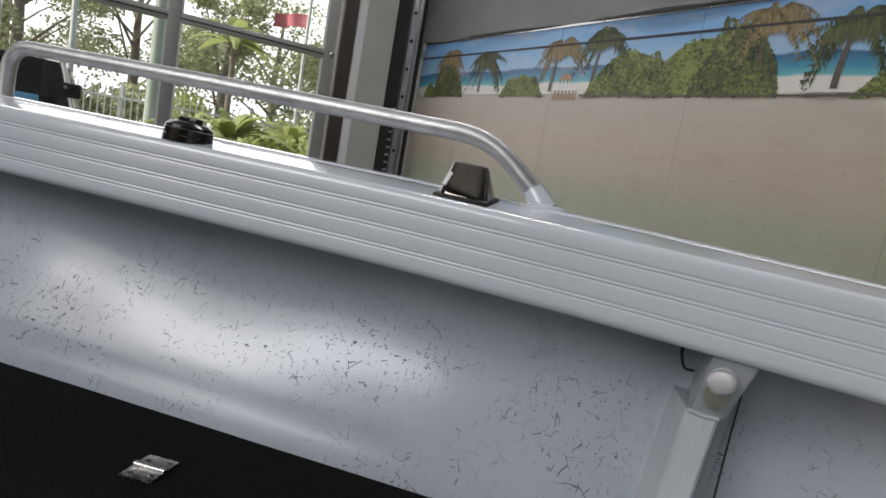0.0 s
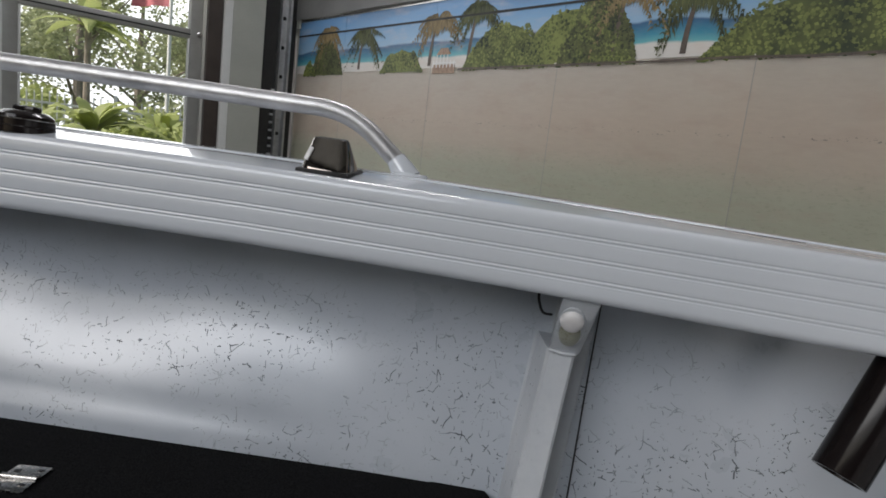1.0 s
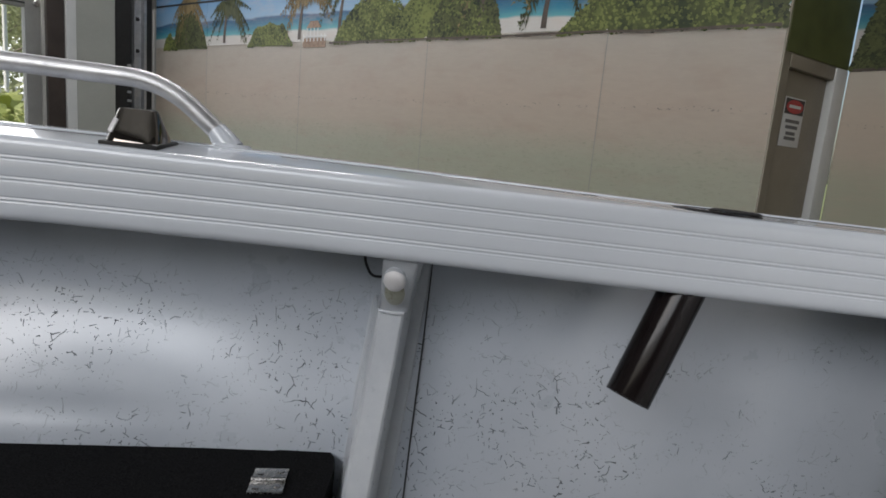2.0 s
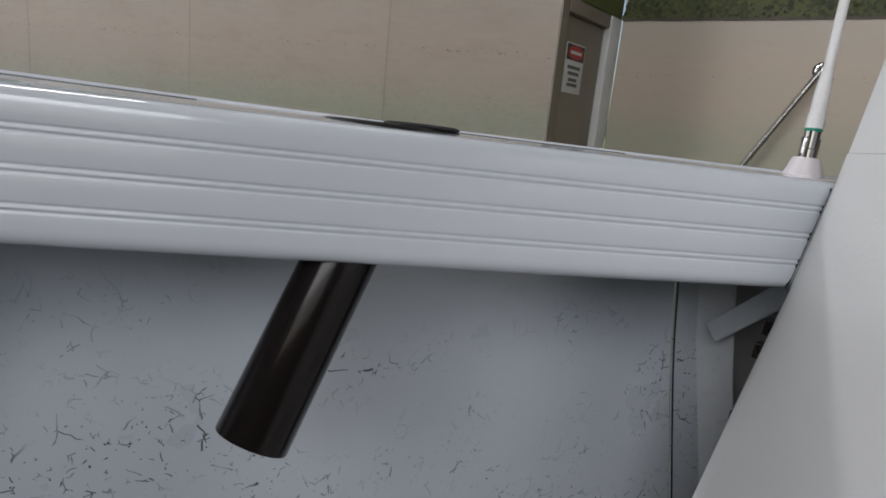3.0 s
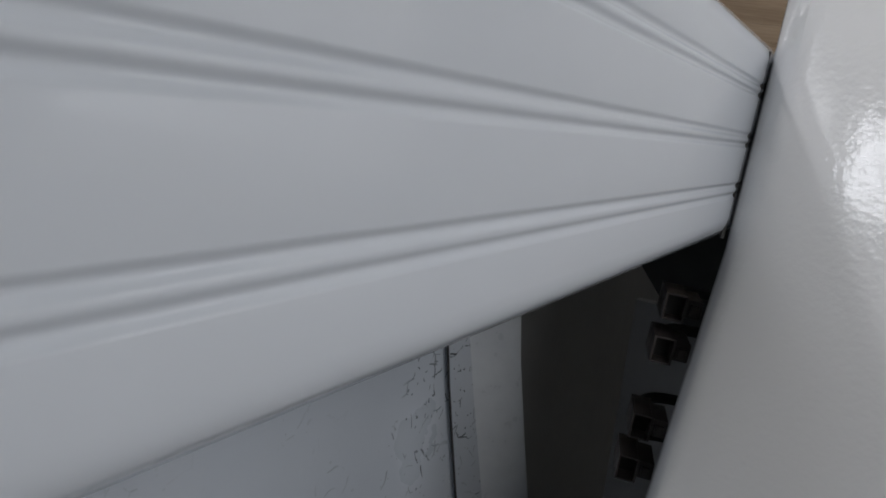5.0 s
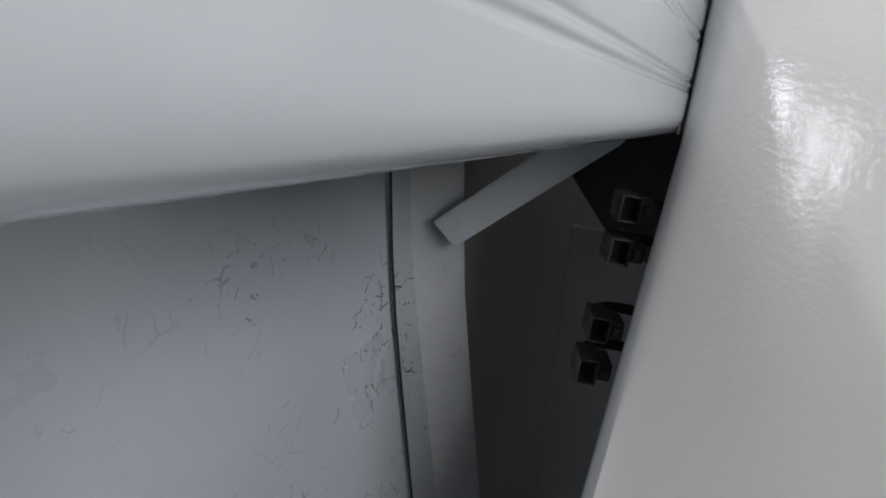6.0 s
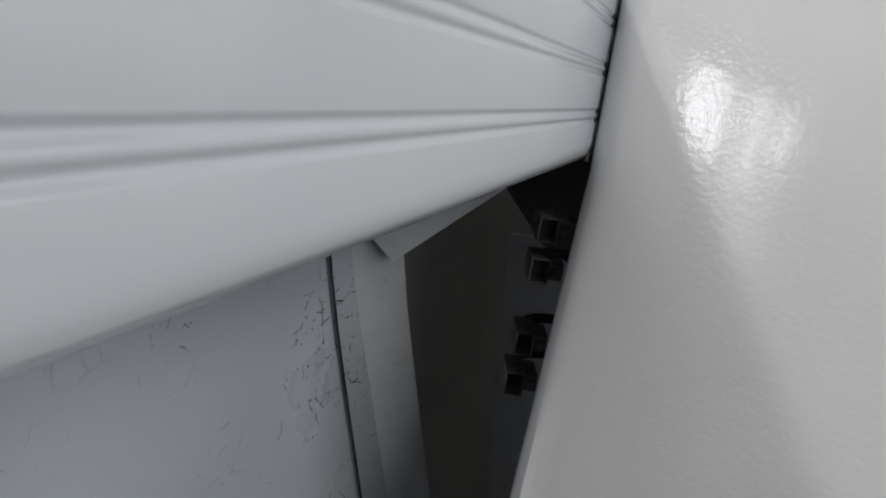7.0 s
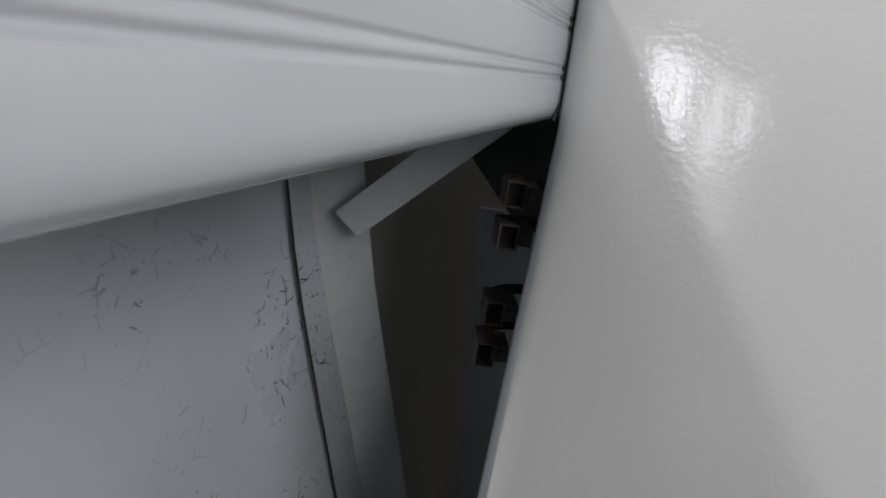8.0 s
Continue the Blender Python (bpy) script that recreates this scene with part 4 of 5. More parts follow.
def blob_sheet(cx, z0, half, height, seed, lean=0.0, n=1500):
    """A printed bush: many small leaf shapes inside an uneven outline, lying flat in the print."""
    rnd = random.Random(seed)
    bm = bmesh.new()
    for i in range(n):
        u = rnd.uniform(-1, 1)
        top = height * (1 - abs(u) ** 2.6) * (0.82 + 0.25 * noise.noise((u * 2.2 + seed, seed * 1.7, 0)) + 0.08 * math.sin(9 * u + seed))
        z = z0 + max(0.01, top) * rnd.random() ** 0.8
        x = cx + half * u
        r = rnd.uniform(0.006, 0.019)
        a = rnd.uniform(0, math.pi)
        y = 0.0072 - 0.0000024 * (i % 1500)
        k = rnd.randint(5, 6)
        bm.faces.new([bm.verts.new((x + r * math.cos(a + 2 * math.pi * j / k) * (1 if j % 2 else 0.6), y, z + r * 0.8 * math.sin(a + 2 * math.pi * j / k))) for j in range(k)][::-1])
    b2 = [bm.verts.new((cx + half * 0.97 * u, 0.0076, z0 + max(0.0, height * 0.78 * (1 - abs(u) ** 2.6)))) for u in [x / 14 - 1 for x in range(29)]]
    bm.faces.new(b2)
    return bm


def palm_print(x, z0, z1, seed, crown=0.34, bend=0.06):
    rnd = random.Random(seed)
    bm = bmesh.new()
    n = 6
    l = [(x + bend * (i / n) ** 2, z0 + (z1 - z0) * i / n, 0.020 - 0.008 * i / n) for i in range(n + 1)]
    for (xa, za, wa), (xb, zb, wb) in zip(l, l[1:]):
        bm.faces.new([bm.verts.new(p) for p in ((xa - wa, 0.0052, za), (xa + wa, 0.0052, za), (xb + wb, 0.0052, zb), (xb - wb, 0.0052, zb))])
    trunk = bm
    fr = bmesh.new()
    for k in range(30):
        a = radians(rnd.uniform(-50, 230))
        ln = crown * rnd.uniform(0.55, 1.15)
        px, pz = x + bend, z1
        sag = rnd.uniform(0.5, 1.1)
        for i in range(14):
            t0 = i / 14
            xa, za = px + ln * t0 * math.cos(a), pz + ln * t0 * math.sin(a) * 0.7 - sag * ln * t0 * t0
            for h in range(2):
                lx, lz = rnd.uniform(-0.03, 0.03), -rnd.uniform(0.05, 0.15) * (1.15 - t0)
                y = 0.0050 - 0.00003 * k - 0.000003 * i
                if za < 2.915 and za + lz > 2.36:
                    fr.faces.new([fr.verts.new(p) for p in ((xa - 0.008, y, za), (xa + lx, y, za + lz), (xa + 0.008, y, za))])
    return trunk, fr


for cx, half, hgt, seed, mt in ((-5.30, 0.30, 0.44, 1, "print_dark"), (-4.12, 0.30, 0.24, 2, "print_leaf"), (-2.95, 0.42, 0.42, 3, "print_leaf"), (-2.35, 0.50, 0.50, 4, "print_leaf"), (-2.15, 0.31, 0.60, 5, "print_dark"), (-0.85, 0.76, 0.42, 6, "print_leaf"), (-0.35, 0.50, 0.54, 7, "print_dark"), (-5.62, 0.12, 0.16, 8, "print_leaf")):
    x = at_s(cx)
    half_c = min(half, AL - 0.01 - x) if x + half > AL else half
    part("printed_bush", blob_sheet(x, 2.335, half_c, hgt, seed), mt, mural, smooth=0)
for cx, z1, seed in ((-5.35, 2.80, 11), (-4.75, 2.74, 12), (-3.75, 2.78, 13), (-3.30, 2.84, 14), (-2.02, 2.86, 15), (-1.56, 2.78, 16)):
    tr, fr = palm_print(at_s(cx), 2.38, z1, seed)
    part("printed_trunk", tr, "print_trunk", mural, smooth=0)
    part("printed_fronds", fr, "print_palm" if seed % 2 else "print_dark", mural, smooth=0)
b = bmesh.new()
box(b, at_s(-3.70), at_s(-3.44), 0.0044, 0.0075, 2.31, 2.385)
for q in range(4):
    box(b, at_s(-3.66) + 0.012 * q, at_s(-3.50) - 0.012 * q, 0.0044, 0.0075, 2.47 + 0.014 * q, 2.484 + 0.014 * q)
part("printed_hut", b, "print_hut", mural)
b = bmesh.new()
for q in range(7):
    box(b, at_s(-3.70) + 0.043 * q, at_s(-3.69) + 0.043 * q, 0.0036, 0.0042, 2.36, 2.42 if q in (0, 5, 6) else 2.47)
box(b, at_s(-3.70), at_s(-3.43), 0.0036, 0.0042, 2.395, 2.405)
part("printed_fence", b, "sign_white", mural)
b = bmesh.new()
for i in range(60):
    x0, x1 = at_s(-3.4 + i * 0.055), at_s(-3.4 + (i + 1) * 0.055)
    if x1 < AL - 0.002:
        w = 0.007 + 0.006 * noise.noise((i * 0.4, 3.0, 0.0))
        zc = 2.343 + 0.008 * noise.noise((i * 0.12, 7.0, 0.0))
        box(b, x0, x1, 0.0034, 0.0066, zc - w, zc + w)
part("printed_shadow_line", b, "print_trunk", mural)

# grey curtain that hangs above the print, in soft folds
b = bmesh.new()
rows = []
for i in range(121):
    x = 0.05 + (AL - 0.05) * i / 120
    col = []
    for j in range(17):
        z = 2.948 + (TOP - 0.05 - 2.948) * j / 16
        f = 1.0 - abs(j / 16 - 0.15)
        y = -0.035 + 0.030 * f * math.sin(3.4 * x + 1.2 * math.sin(2 * z)) * math.exp(-j / 9) + 0.02 * noise.noise((x * 2.2, z * 3.0, 1.0))
        col.append(b.verts.new((x, min(y, 0.0), z)))
    rows.append(col)
for p, q in zip(rows, rows[1:]):
    for j in range(16):
        b.faces.new((p[j], q[j], q[j + 1], p[j + 1]))
bmesh.ops.solidify(b, geom=b.faces[:], thickness=0.003)
tagged(part("curtain", b, "cloth", None, "", AM, 60), "grey vinyl curtain gathered above the mural", "curtain")
b = bmesh.new()
box(b, 0.045, 0.10, -0.03, 0.0, 2.86, 3.02, 0.005)
tagged(part("wall_bracket", b, "column", None, "", AM), "small cream bracket beside the mural edge", "bracket")

# return wall with a door and warning sign
RM = wall_pose(OUT, INN - OUT)
RL = (INN - OUT).length
HEAD = 2.14
wall("wall_return", RM, [(0.004, 0.075, 0.0, 0.14, FLOOR, TOP), (0.075, RL, 0.0, 0.14, HEAD + 0.07, TOP), (RL - 0.012, RL, 0.0, 0.14, FLOOR, HEAD + 0.07)], "door", "dull brown return wall around a door")
door = thing("door_1", "closed dull brown door with a warning sign fixed to it", "door", m=RM, kind="structure")
b = bmesh.new()
box(b, 0.080, RL - 0.155, 0.028, 0.066, FLOOR + 0.01, HEAD - 0.004, 0.002)
part("leaf", b, "door", door)
b = bmesh.new()
box(b, RL - 0.15, RL - 0.014, -0.014, 0.10, FLOOR, HEAD + 0.068, 0.003)
part("door_frame", b, "pale_trim", door, "pale painted jamb")
b = bmesh.new()
box(b, 0.078, RL - 0.152, -0.006, 0.10, HEAD, HEAD + 0.068, 0.003)
part("door_frame", b, "door", door)
over = thing("mural", "dark printed trees carried over the door head", "mural", m=RM)
b = bmesh.new()
box(b, 0.010, RL - 0.004, -0.006, -0.001, HEAD + 0.075, 3.2)
part("strip", b, "print_dark", over)
sign = thing("warning_sign", "white warning sign with red oval on black head", "sign", m=RM @ Matrix.Translation((0.142, 0.0265, 0.036)))
b = bmesh.new()
box(b, 0.0, 0.215, -0.003, 0.0, 1.700, 1.965, 0.001)
plate = part("plate", b, "sign_white", sign)
b = bmesh.new()
box(b, 0.007, 0.208, -0.0042, -0.0032, 1.875, 1.958)
part("head_panel", b, "sign_black", sign)
b = bmesh.new()
turned(b, [(0.090, 0.0), (0.090, 0.001)], 32, Matrix.Translation((0.1075, -0.0044, 1.9165)) @ Matrix.Rotation(radians(90), 4, "X"), sy=0.40)
part("oval", b, "sign_red", sign)
b = bmesh.new()
box(b, 0.045, 0.17, -0.0064, -0.0056, 1.9085, 1.9245)
part("bar", b, "sign_white", sign)
for z, w in ((1.838, 0.15), (1.806, 0.13), (1.772, 0.10), (1.745, 0.12)):
    b = bmesh.new()
    box(b, 0.1075 - w / 2, 0.1075 + w / 2, -0.0042, -0.0032, z - 0.009, z + 0.009)
    part("bar", b, "sign_ink", sign)

# second printed wall, then timber
BM = wall_pose(INN, BEE)
BL = 1.805
wall("wall_east", BM, [(0.15, 4.2, 0.012, 0.16, FLOOR, TOP)], "wall", "painted wall behind the second beach print")
mural_b = thing("mural", "printed beach mural with dark trees on a side wall", "mural", m=BM)
b = bmesh.new()
box(b, 0.012, BL, 0.002, 0.010, FLOOR + 0.02, 2.205)
part("strip", b, "sand_b", mural_b)
b = bmesh.new()
box(b, 0.012, BL, 0.002, 0.010, 2.206, 3.2)
part("strip", b, "sea", mural_b)
for cx, half, hgt, seed in ((0.35, 0.35, 0.9, 21), (0.9, 0.45, 1.0, 22), (1.4, 0.42, 0.95, 23)):
    b = blob_sheet(cx, 2.215, min(half, cx - 0.015), hgt, seed, n=2600)
    bmesh.ops.translate(b, verts=b.verts, vec=(0, -0.0066, 0))
    part("printed_bush", b, "print_dark", mural_b, smooth=0)
b = bmesh.new()
for i in range(32):
    box(b, 0.02 + i * 0.056, 0.02 + (i + 1) * 0.056, -0.0022, 0.0012, 2.205 + 0.004 * noise.noise((i * 0.3, 1.0, 0)), 2.222 + 0.006 * noise.noise((i * 0.5, 4.0, 0)))
part("printed_shadow_line", b, "print_trunk", mural_b)

post = bmesh.new()
box(post, BL + 0.005, BL + 0.185, -0.05, 0.008, FLOOR, TOP - 0.02, 0.008)
tagged(part("timber_post", post, "timber", None, "", BM, 30), "reddish brown stained timber post against the wall", "post")
clad = thing("timber_cladding", "weathered brown horizontal timber boards on the wall", "cladding", m=BM)
rnd = random.Random(5)
for k in range(36):
    z = 0.3 + 0.095 * k
    b = bmesh.new()
    box(b, BL + 0.188, 4.15, -0.012 + rnd.uniform(-0.003, 0.003), 0.010, z, z + 0.0938, 0.0012)
    part("board", b, "boards", clad, smooth=0)


def wall_rod():
    t = thing("chrome_stay", "slim chrome stay rod with round end plate at the wall", "rod", m=Matrix.Identity(4))
    top = BM @ Vector((1.09, -0.02, 1.955))
    low = BM @ Vector((0.72, -0.05, 1.25))
    b = bmesh.new()
    tube(b, [low, top], 0.015, 14)
    part("rod", b, "stainless", t)
    b = bmesh.new()
    turned(b, [(0.042, 0.0), (0.042, 0.006), (0.034, 0.014), (0.012, 0.02)], 28, Matrix.Translation(BM @ Vector((1.09, -0.002, 1.955))) @ frame_of((0, 0, 0), BM.to_3x3() @ Vector((0, -1, 0))))
    part("end_plate", b, "chrome", t)


wall_rod()
pole = thing("chrome_pole", "upright chrome pole with dark clamp beside the print", "pole", m=BM)
b = bmesh.new()
tube(b, [(BL - 0.105, -0.10, FLOOR), (BL - 0.105, -0.10, 3.2)], 0.016, 16)
part("tube", b, "stainless", pole)
b = bmesh.new()
box(b, BL - 0.175, BL - 0.122, -0.125, -0.075, 1.25, 1.80, 0.006)
part("clamp", b, "brown", pole)
b = bmesh.new()
turned(b, [(0.10, 0), (0.10, 0.012), (0.02, 0.02)], 24, Matrix.Translation((BL - 0.105, -0.10, FLOOR)))
part("foot", b, "stainless", pole)


def black_monitor():
    t = thing("black_display_unit", "black plastic unit on a slim stand near timber boards", "display", m=BM @ Matrix.Translation((2.31, -0.42, 0.02)))
    b = bmesh.new()
    box(b, -0.26, 0.26, -0.05, 0.05, 1.86, 2.20, 0.02)
    part("case", b, "plastic", t)
    b = bmesh.new()
    box(b, -0.20, 0.20, -0.07, -0.045, 1.825, 1.855, 0.008)
    part("lower_rail", b, "plastic", t)
    b = bmesh.new()
    tube(b, [(0.02, 0, FLOOR), (0.02, 0, 1.88)], 0.018, 12)
    part("leg", b, "black", t)
    b = bmesh.new()
    box(b, -0.2, 0.2, -0.15, 0.15, FLOOR, FLOOR + 0.02, 0.004)
    part("foot", b, "black", t)


black_monitor()

# plain walls that close the room
EM = wall_pose(END, BACK_R - END)
# both walls are out of view and darkened to cut bounce light
wall("wall_south_east", EM, [(0.0, (BACK_R - END).length, 0.0, 0.15, FLOOR, TOP)], "back_wall", "plain unseen showroom wall, darkened to cut bounce light")
SM = wall_pose(BACK_R, BACK_L - BACK_R)
SL = (BACK_L - BACK_R).length
# assumed opening, cut to suit the added lamp
dx0, dx1 = 0.6, 4.2
wall("wall_south", SM, [(0.0, dx0, 0.0, 0.15, FLOOR, TOP), (dx1, SL, 0.0, 0.15, FLOOR, TOP), (dx0, dx1, 0.0, 0.15, 4.95, TOP)], "back_wall", "plain unseen darkened wall with an assumed vehicle door opening")

# ---- outside ----
b = bmesh.new()
n = 40
ring = [b.verts.new((1500 * math.cos(2 * math.pi * j / n), 1500 * math.sin(2 * math.pi * j / n), 0.0)) for j in range(n)]
b.faces.new(ring)
structure("ground", b, "grass", None, "sunlit mown grass outside the showroom", "ground")


# emissive backdrop added for a burnt-out white sky; it also gives light
sky_glow = bpy.data.materials.new("glowing_sky_backdrop")
sky_glow.use_nodes = True
hn = sky_glow.node_tree.nodes
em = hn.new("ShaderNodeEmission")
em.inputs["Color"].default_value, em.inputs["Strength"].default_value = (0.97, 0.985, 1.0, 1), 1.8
sky_glow.node_tree.links.new(em.outputs[0], hn["Material Output"].inputs["Surface"])
M["sky_glow"] = sky_glow
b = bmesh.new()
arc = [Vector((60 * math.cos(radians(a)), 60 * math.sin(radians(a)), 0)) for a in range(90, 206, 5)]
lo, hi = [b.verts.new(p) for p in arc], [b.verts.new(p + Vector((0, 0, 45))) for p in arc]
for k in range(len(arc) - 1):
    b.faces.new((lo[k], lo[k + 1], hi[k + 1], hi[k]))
structure("backdrop", b, "sky_glow", None, "glowing white backdrop standing in for the overexposed sky", "backdrop")


def fence():
    a, d = Vector((-15.0, 4.6, 0)), Vector((-7.0, 12.4, 0))
    run = d - a
    m = wall_pose(a, run)
    t = thing("fence", "white painted steel picket fence on grass", "fence", m=m)
    bm = bmesh.new()
    box(bm, -0.012, 0.012, -0.012, 0.012, 0.05, 2.05, 0.003)
    first = part("picket", bm, "white_steel", t, smooth=0)
    first.location = (0.06, 0, 0)
    k = 1
    while 0.06 + k * 0.13 < run.length:
        o = new("picket", first.data)
        o.parent = t
        o.location = (0.06 + k * 0.13, 0, 0)
        k += 1
    for z in (0.35, 1.80):
        bm = bmesh.new()
        box(bm, 0, run.length, 0.014, 0.045, z, z + 0.05, 0.004)
        part("rail", bm, "white_steel", t)
    for i in range(5):
        bm = bmesh.new()
        box(bm, i * 2.7, i * 2.7 + 0.07, 0.047, 0.12, 0.0, 2.15, 0.006)
        part("post", bm, "white_steel", t)


fence()


def leaf_cloud(bm, rnd, centre, radius, count, size, squash=0.8):
    for _ in range(count):
        v = Vector((rnd.gauss(0, 1), rnd.gauss(0, 1), rnd.gauss(0, 1))).normalized() * radius * rnd.random() ** 0.45
        v.z *= squash
        p = Vector(centre) + v
        a = Vector((rnd.uniform(-1, 1), rnd.uniform(-1, 1), rnd.uniform(-1, 0.6))).normalized()
        s = a.orthogonal().normalized() * size * rnd.uniform(0.25, 0.45)
        ln = a * size * rnd.uniform(0.7, 1.3)
        bm.faces.new([bm.verts.new(q) for q in (p, p + ln * 0.5 + s, p + ln, p + ln * 0.5 - s)])


def tree(x, y, height, spread, seed, clumps=24, per=300, low=0.35):
    rnd = random.Random(seed)
    t = thing("tree", "tall gum tree with thin uneven olive crown", "tree", "trees outside", m=Matrix.Translation((x, y, 0)))
    bm = bmesh.new()
    tube(bm, [(0, 0, 0), (0.1, 0.05, height * 0.25), (0.0, 0.1, height * 0.55), (0.2, 0.0, height * 0.85)], 0.16 + 0.012 * height, 10, r_end=0.04)
    crown = bmesh.new()
    for k in range(clumps):
        a = rnd.uniform(0, 2 * math.pi)
        r = spread * rnd.random() ** 0.6
        h = height * rnd.uniform(low, 1.0)
        tip = Vector((r * math.cos(a), r * math.sin(a), h))
        if k % 2 == 0:
            tube(bm, [(0, 0, h * 0.6), (tip.x * 0.5, tip.y * 0.5, h * 0.82), tip], 0.05, 6, r_end=0.012)
        leaf_cloud(crown, rnd, tip, rnd.uniform(0.45, 1.05), per, 0.13)
    part("trunk", bm, "bark", t)
    part("crown", crown, "leaf", t, smooth=0)


tree(-16.1, 9.0, 7.5, 3.6, 1)
tree(-17.5, 13.5, 8.0, 3.6, 2)
tree(-14.0, 16.4, 6.6, 3.2, 3)
tree(-12.6, 12.6, 5.8, 2.0, 4, 12, 300, 0.5)
tree(-19.5, 7.0, 9.0, 4.0, 5)
tree(-12.5, 20.5, 5.5, 2.6, 6)
tree(-22.0, 12.0, 8.5, 5.0, 7, 30)


def palm(x, y, height, seed, fronds=15, length=1.5, stem=0.06):
    rnd = random.Random(seed)
    t = thing("palm", "broad-leaved palm clump in a garden bed", "palm", "palms outside", m=Matrix.Translation((x, y, 0)))
    bm = bmesh.new()
    tube(bm, [(0, 0, 0), (0.03, 0, height * 0.5), (0, 0.04, height)], stem * 1.4, 9, r_end=stem)
    part("trunk", bm, "bark", t)
    for k in range(fronds):
        a, up = rnd.uniform(0, 2 * math.pi), radians(rnd.uniform(15, 80))
        ln = length * rnd.uniform(0.7, 1.1)
        bm = bmesh.new()
        side = Vector((-math.sin(a), math.cos(a), 0))
        prev = None
        for i in range(9):
            s = i / 8
            r = ln * s * math.cos(up)
            z = height - 0.1 + ln * s * math.sin(up) - 0.55 * ln * s * s
            p = Vector((r * math.cos(a), r * math.sin(a), z))
            w = 0.13 * math.sin(math.pi * min(1, s * 0.9 + 0.08)) * (1.0 + 0.2 * rnd.random())
            row = (bm.verts.new(p - side * w + Vector((0, 0, -0.03))), bm.verts.new(p), bm.verts.new(p + side * w + Vector((0, 0, -0.03))))
            if prev:
                bm.faces.new((prev[0], prev[1], row[1], row[0]))
                bm.faces.new((prev[1], prev[2], row[2], row[1]))
            prev = row
        part("frond", bm, "palm_leaf", t)


for x, y, h, sd, n_, ln in ((-6.2, 6.6, 1.5, 1, 18, 1.2), (-6.9, 7.4, 1.3, 2, 16, 1.1), (-7.6, 9.2, 1.4, 3, 16, 1.2), (-9.6, 9.9, 3.6, 4, 16, 1.5), (-5.7, 6.9, 1.0, 5, 12, 0.9), (-7.1, 5.9, 0.9, 6, 14, 0.9), (-5.4, 7.6, 1.2, 7, 16, 1.0), (-6.6, 8.6, 1.5, 8, 18, 1.2), (-8.2, 7.6, 1.4, 9, 16, 1.1)):
    palm(x, y, h, sd, n_, ln)
for k, (x, y, r) in enumerate(((-6.3, 5.6, 0.75), (-6.6, 6.4, 0.7), (-6.9, 8.3, 0.9), (-7.3, 9.9, 0.9), (-7.6, 5.6, 0.7), (-5.6, 6.2, 0.8), (-5.2, 7.2, 0.8), (-6.0, 7.9, 0.95), (-7.9, 8.6, 0.9))):
    rnd = random.Random(40 + k)
    t = thing("shrub", "loose green garden shrub under the palms", "shrub", "shrubs outside", m=Matrix.Translation((x, y, 0)))
    bm = bmesh.new()
    for j in range(5):
        tube(bm, [(0, 0, 0), (rnd.uniform(-0.4, 0.4) * r, rnd.uniform(-0.4, 0.4) * r, r * 1.1)], 0.02, 5, r_end=0.006)
    part("stems", bm, "bark", t)
    bm = bmesh.new()
    for j in range(7):
        leaf_cloud(bm, rnd, (rnd.uniform(-0.6, 0.6) * r, rnd.uniform(-0.6, 0.6) * r, r * rnd.uniform(0.5, 1.5)), 0.45 * r, 170, 0.14)
    part("foliage", bm, "palm_leaf", t, smooth=0)


for k in range(9):
    rnd = random.Random(70 + k)
    t = thing("hedge_shrub", "tall olive shrub behind the picket fence", "shrub", "hedge outside", m=Matrix.Translation((-15.4 + 1.05 * k, 6.4 + 1.02 * k, 0)))
    bm = bmesh.new()
    for j in range(4):
        tube(bm, [(0, 0, 0), (rnd.uniform(-0.4, 0.4), rnd.uniform(-0.4, 0.4), 1.5)], 0.03, 5, r_end=0.01)
    part("stems", bm, "bark", t)
    bm = bmesh.new()
    for j in range(9):
        leaf_cloud(bm, rnd, (rnd.uniform(-0.6, 0.6), rnd.uniform(-0.6, 0.6), rnd.uniform(0.4, 2.0)), 0.6, 190, 0.15)
    part("foliage", bm, "palm_leaf" if k % 3 else "leaf", t, smooth=0)


def mast(name, x, y, h, r, mat, label):
    t = thing(name, label, "pole", m=Matrix.Translation((x, y, 0)))
    bm = bmesh.new()
    tube(bm, [(0, 0, 0), (0, 0, h * 0.5), (0, 0, h)], r, 14, r_end=r * 0.75)
    part("shaft", bm, mat, t)
    bm = bmesh.new()
    turned(bm, [(r * 2.2, 0), (r * 2.2, 0.02), (r * 1.2, 0.04)], 16)
    part("foot", bm, mat, t)
    return t


mast("light_pole", -10.07, 6.54, 8.0, 0.06, "white_steel", "slim white pole standing in grass")
mast("power_pole", -10.03, 8.28, 9.0, 0.14, "pole", "pale green round power pole in grass")
fp = mast("flag_pole", -9.19, 11.89, 6.5, 0.05, "white_steel", "white flag pole with red flag")
bm = bmesh.new()
rows = []
for i in range(13):
    rows.append([bm.verts.new((-0.75 * i / 12, 0.09 * math.sin(i * 0.9) * i / 12 - 0.3 * i / 12, 4.42 + 0.32 * j / 6 - 0.12 * (i / 12) ** 2)) for j in range(7)])
for p, q in zip(rows, rows[1:]):
    for j in range(6):
        bm.faces.new((p[j], q[j], q[j + 1], p[j + 1]))
part("flag", bm, "red_cloth", fp, "red cloth flag", smooth=80)


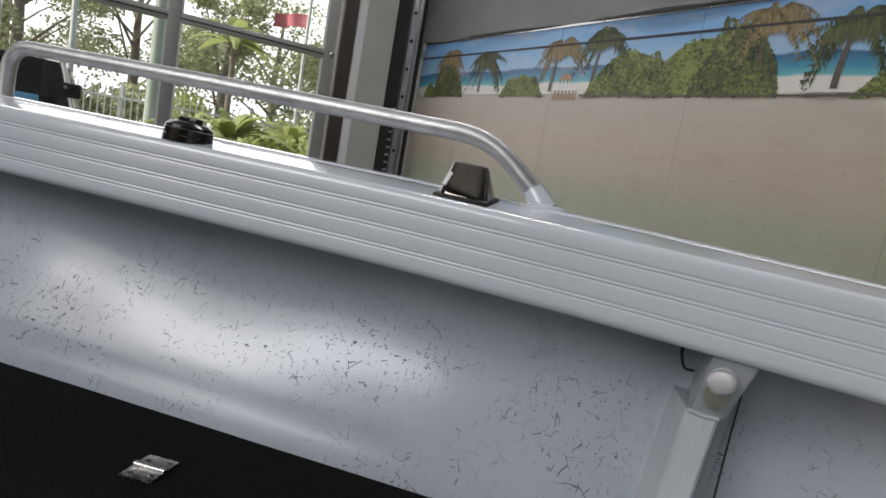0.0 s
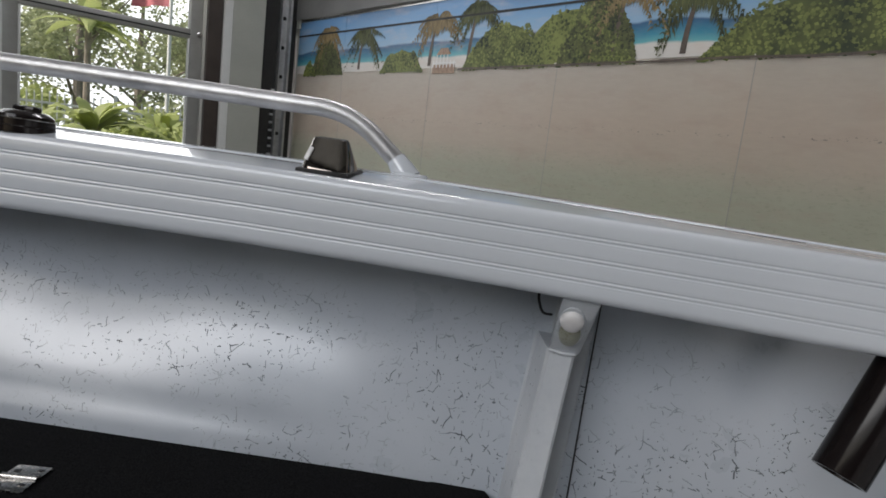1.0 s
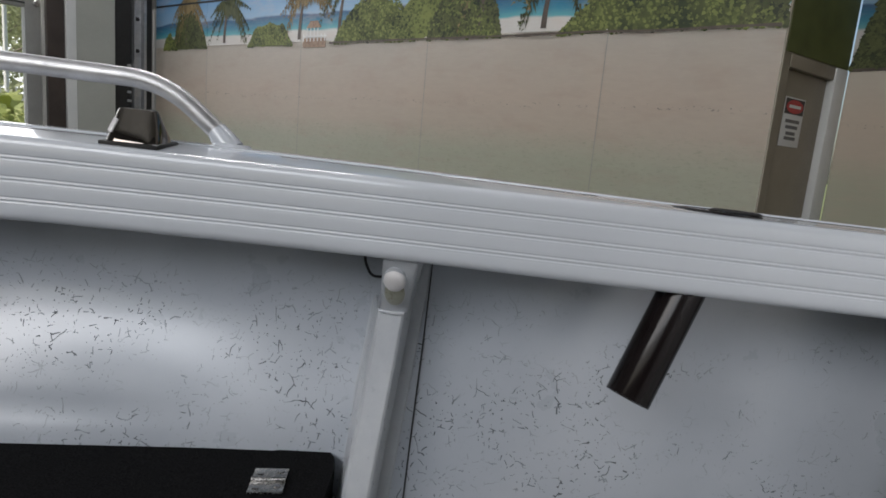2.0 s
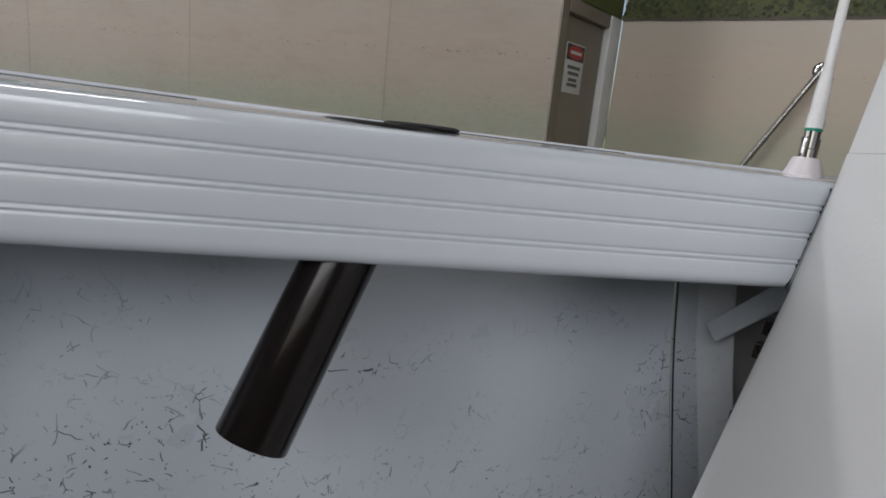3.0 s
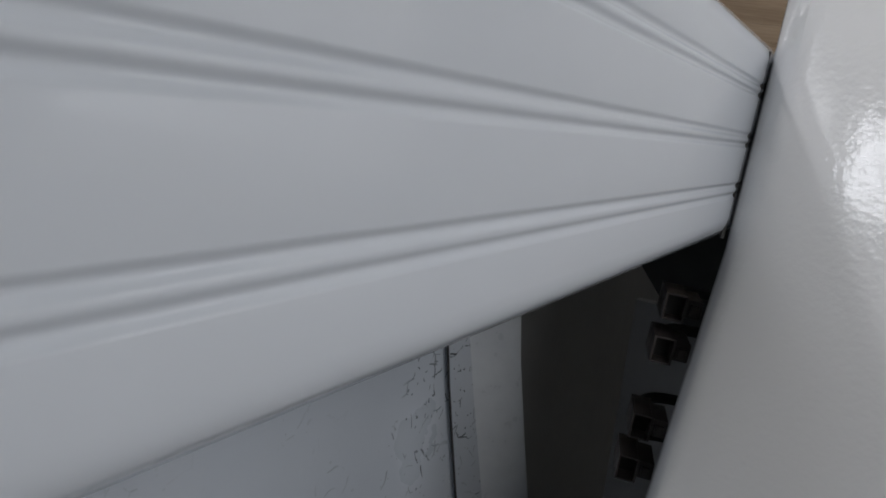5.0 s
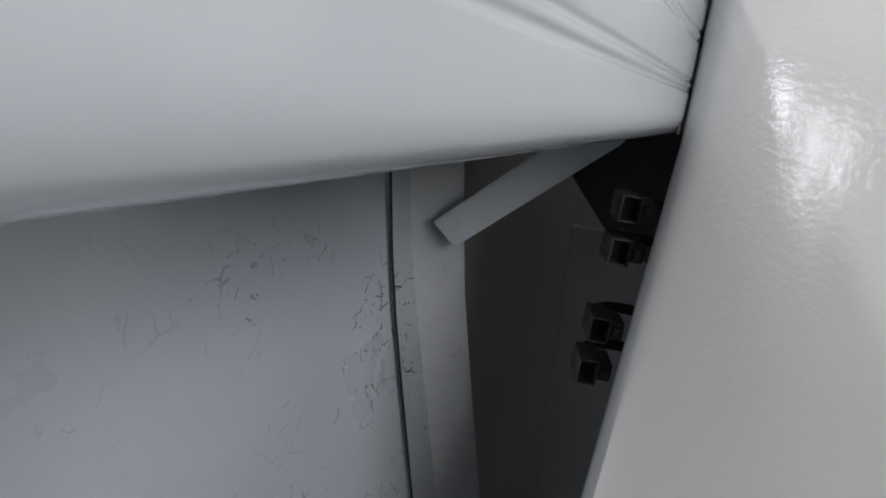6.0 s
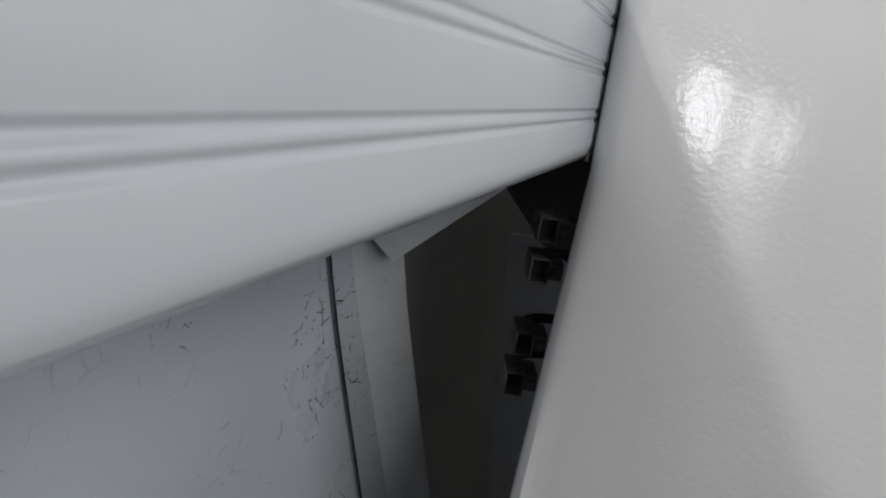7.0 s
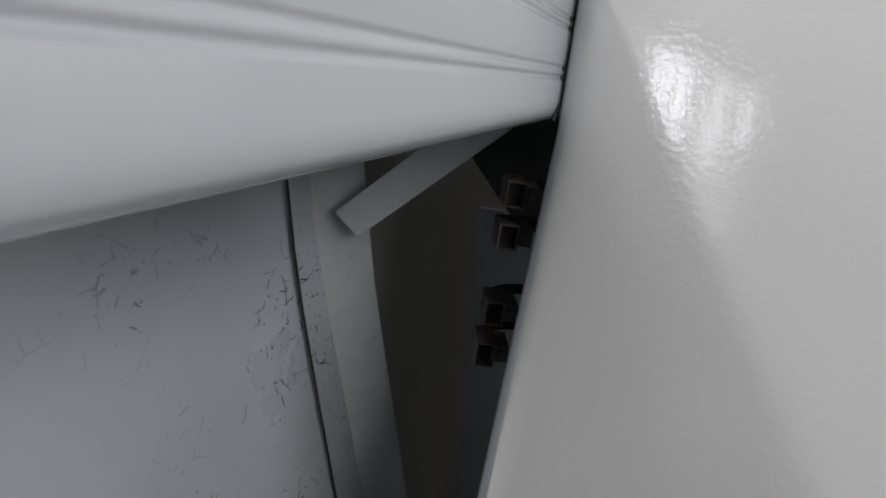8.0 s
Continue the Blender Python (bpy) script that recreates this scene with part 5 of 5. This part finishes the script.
def car():
    m = Matrix.Translation((-8.09, 3.98, 0)) @ Matrix.Rotation(radians(52), 4, "Z")
    t = thing("car", "parked white utility car with dark tinted glass", "car", m=m)

    def shell(prof, half, taper, bev):
        b = bmesh.new()
        l = [b.verts.new((x, -half + taper * max(0, z - 1.0), z)) for x, z in prof]
        r = [b.verts.new((x, half - taper * max(0, z - 1.0), z)) for x, z in prof]
        b.faces.new(l)
        b.faces.new(r[::-1])
        for k in range(len(prof)):
            b.faces.new((l[k], r[k], r[(k + 1) % len(prof)], l[(k + 1) % len(prof)]))
        bmesh.ops.recalc_face_normals(b, faces=b.faces)
        bmesh.ops.bevel(b, geom=b.edges[:], offset=bev, segments=3, affect="EDGES")
        return b

    part("body", shell([(-2.6, 0.45), (2.2, 0.45), (2.2, 0.95), (1.3, 1.18), (-2.6, 1.18)], 0.92, 0.0, 0.06), "car", t)
    cab = part("cabin", shell([(1.25, 1.16), (1.02, 2.02), (-1.6, 2.05), (-2.2, 1.16)], 0.88, 0.10, 0.04), "car_glass", t, "dark tinted cabin glass")
    b = bmesh.new()
    box(b, -0.05, 0.36, -0.012, 0.0, 1.50, 1.57, 0.003, Matrix.Translation((0.45, -0.832, 0)))
    part("sticker", b, "blue", cab)
    b = bmesh.new()
    tube(b, [(1.25, -0.865, 1.18), (1.03, -0.78, 2.02)], 0.030, 8)
    part("pillar", b, "car", cab)
    b = bmesh.new()
    box(b, 1.05, 1.27, -1.13, -0.86, 1.60, 1.78, 0.03)
    part("mirror", b, "plastic", t)
    for x in (-1.7, 1.4):
        for y in (-0.86, 0.86):
            b = bmesh.new()
            turned(b, [(0.36, -0.11), (0.38, -0.07), (0.38, 0.07), (0.36, 0.11)], 28, Matrix.Translation((x, y, 0.38)) @ Matrix.Rotation(radians(90), 4, "X"))
            w = part("wheel", b, "rubber", t)
            b = bmesh.new()
            turned(b, [(0.22, -0.115), (0.2, -0.12), (0.2, 0.12), (0.22, 0.115)], 20, Matrix.Translation((x, y, 0.38)) @ Matrix.Rotation(radians(90), 4, "X"))
            part("rim", b, "stainless", w)


car()
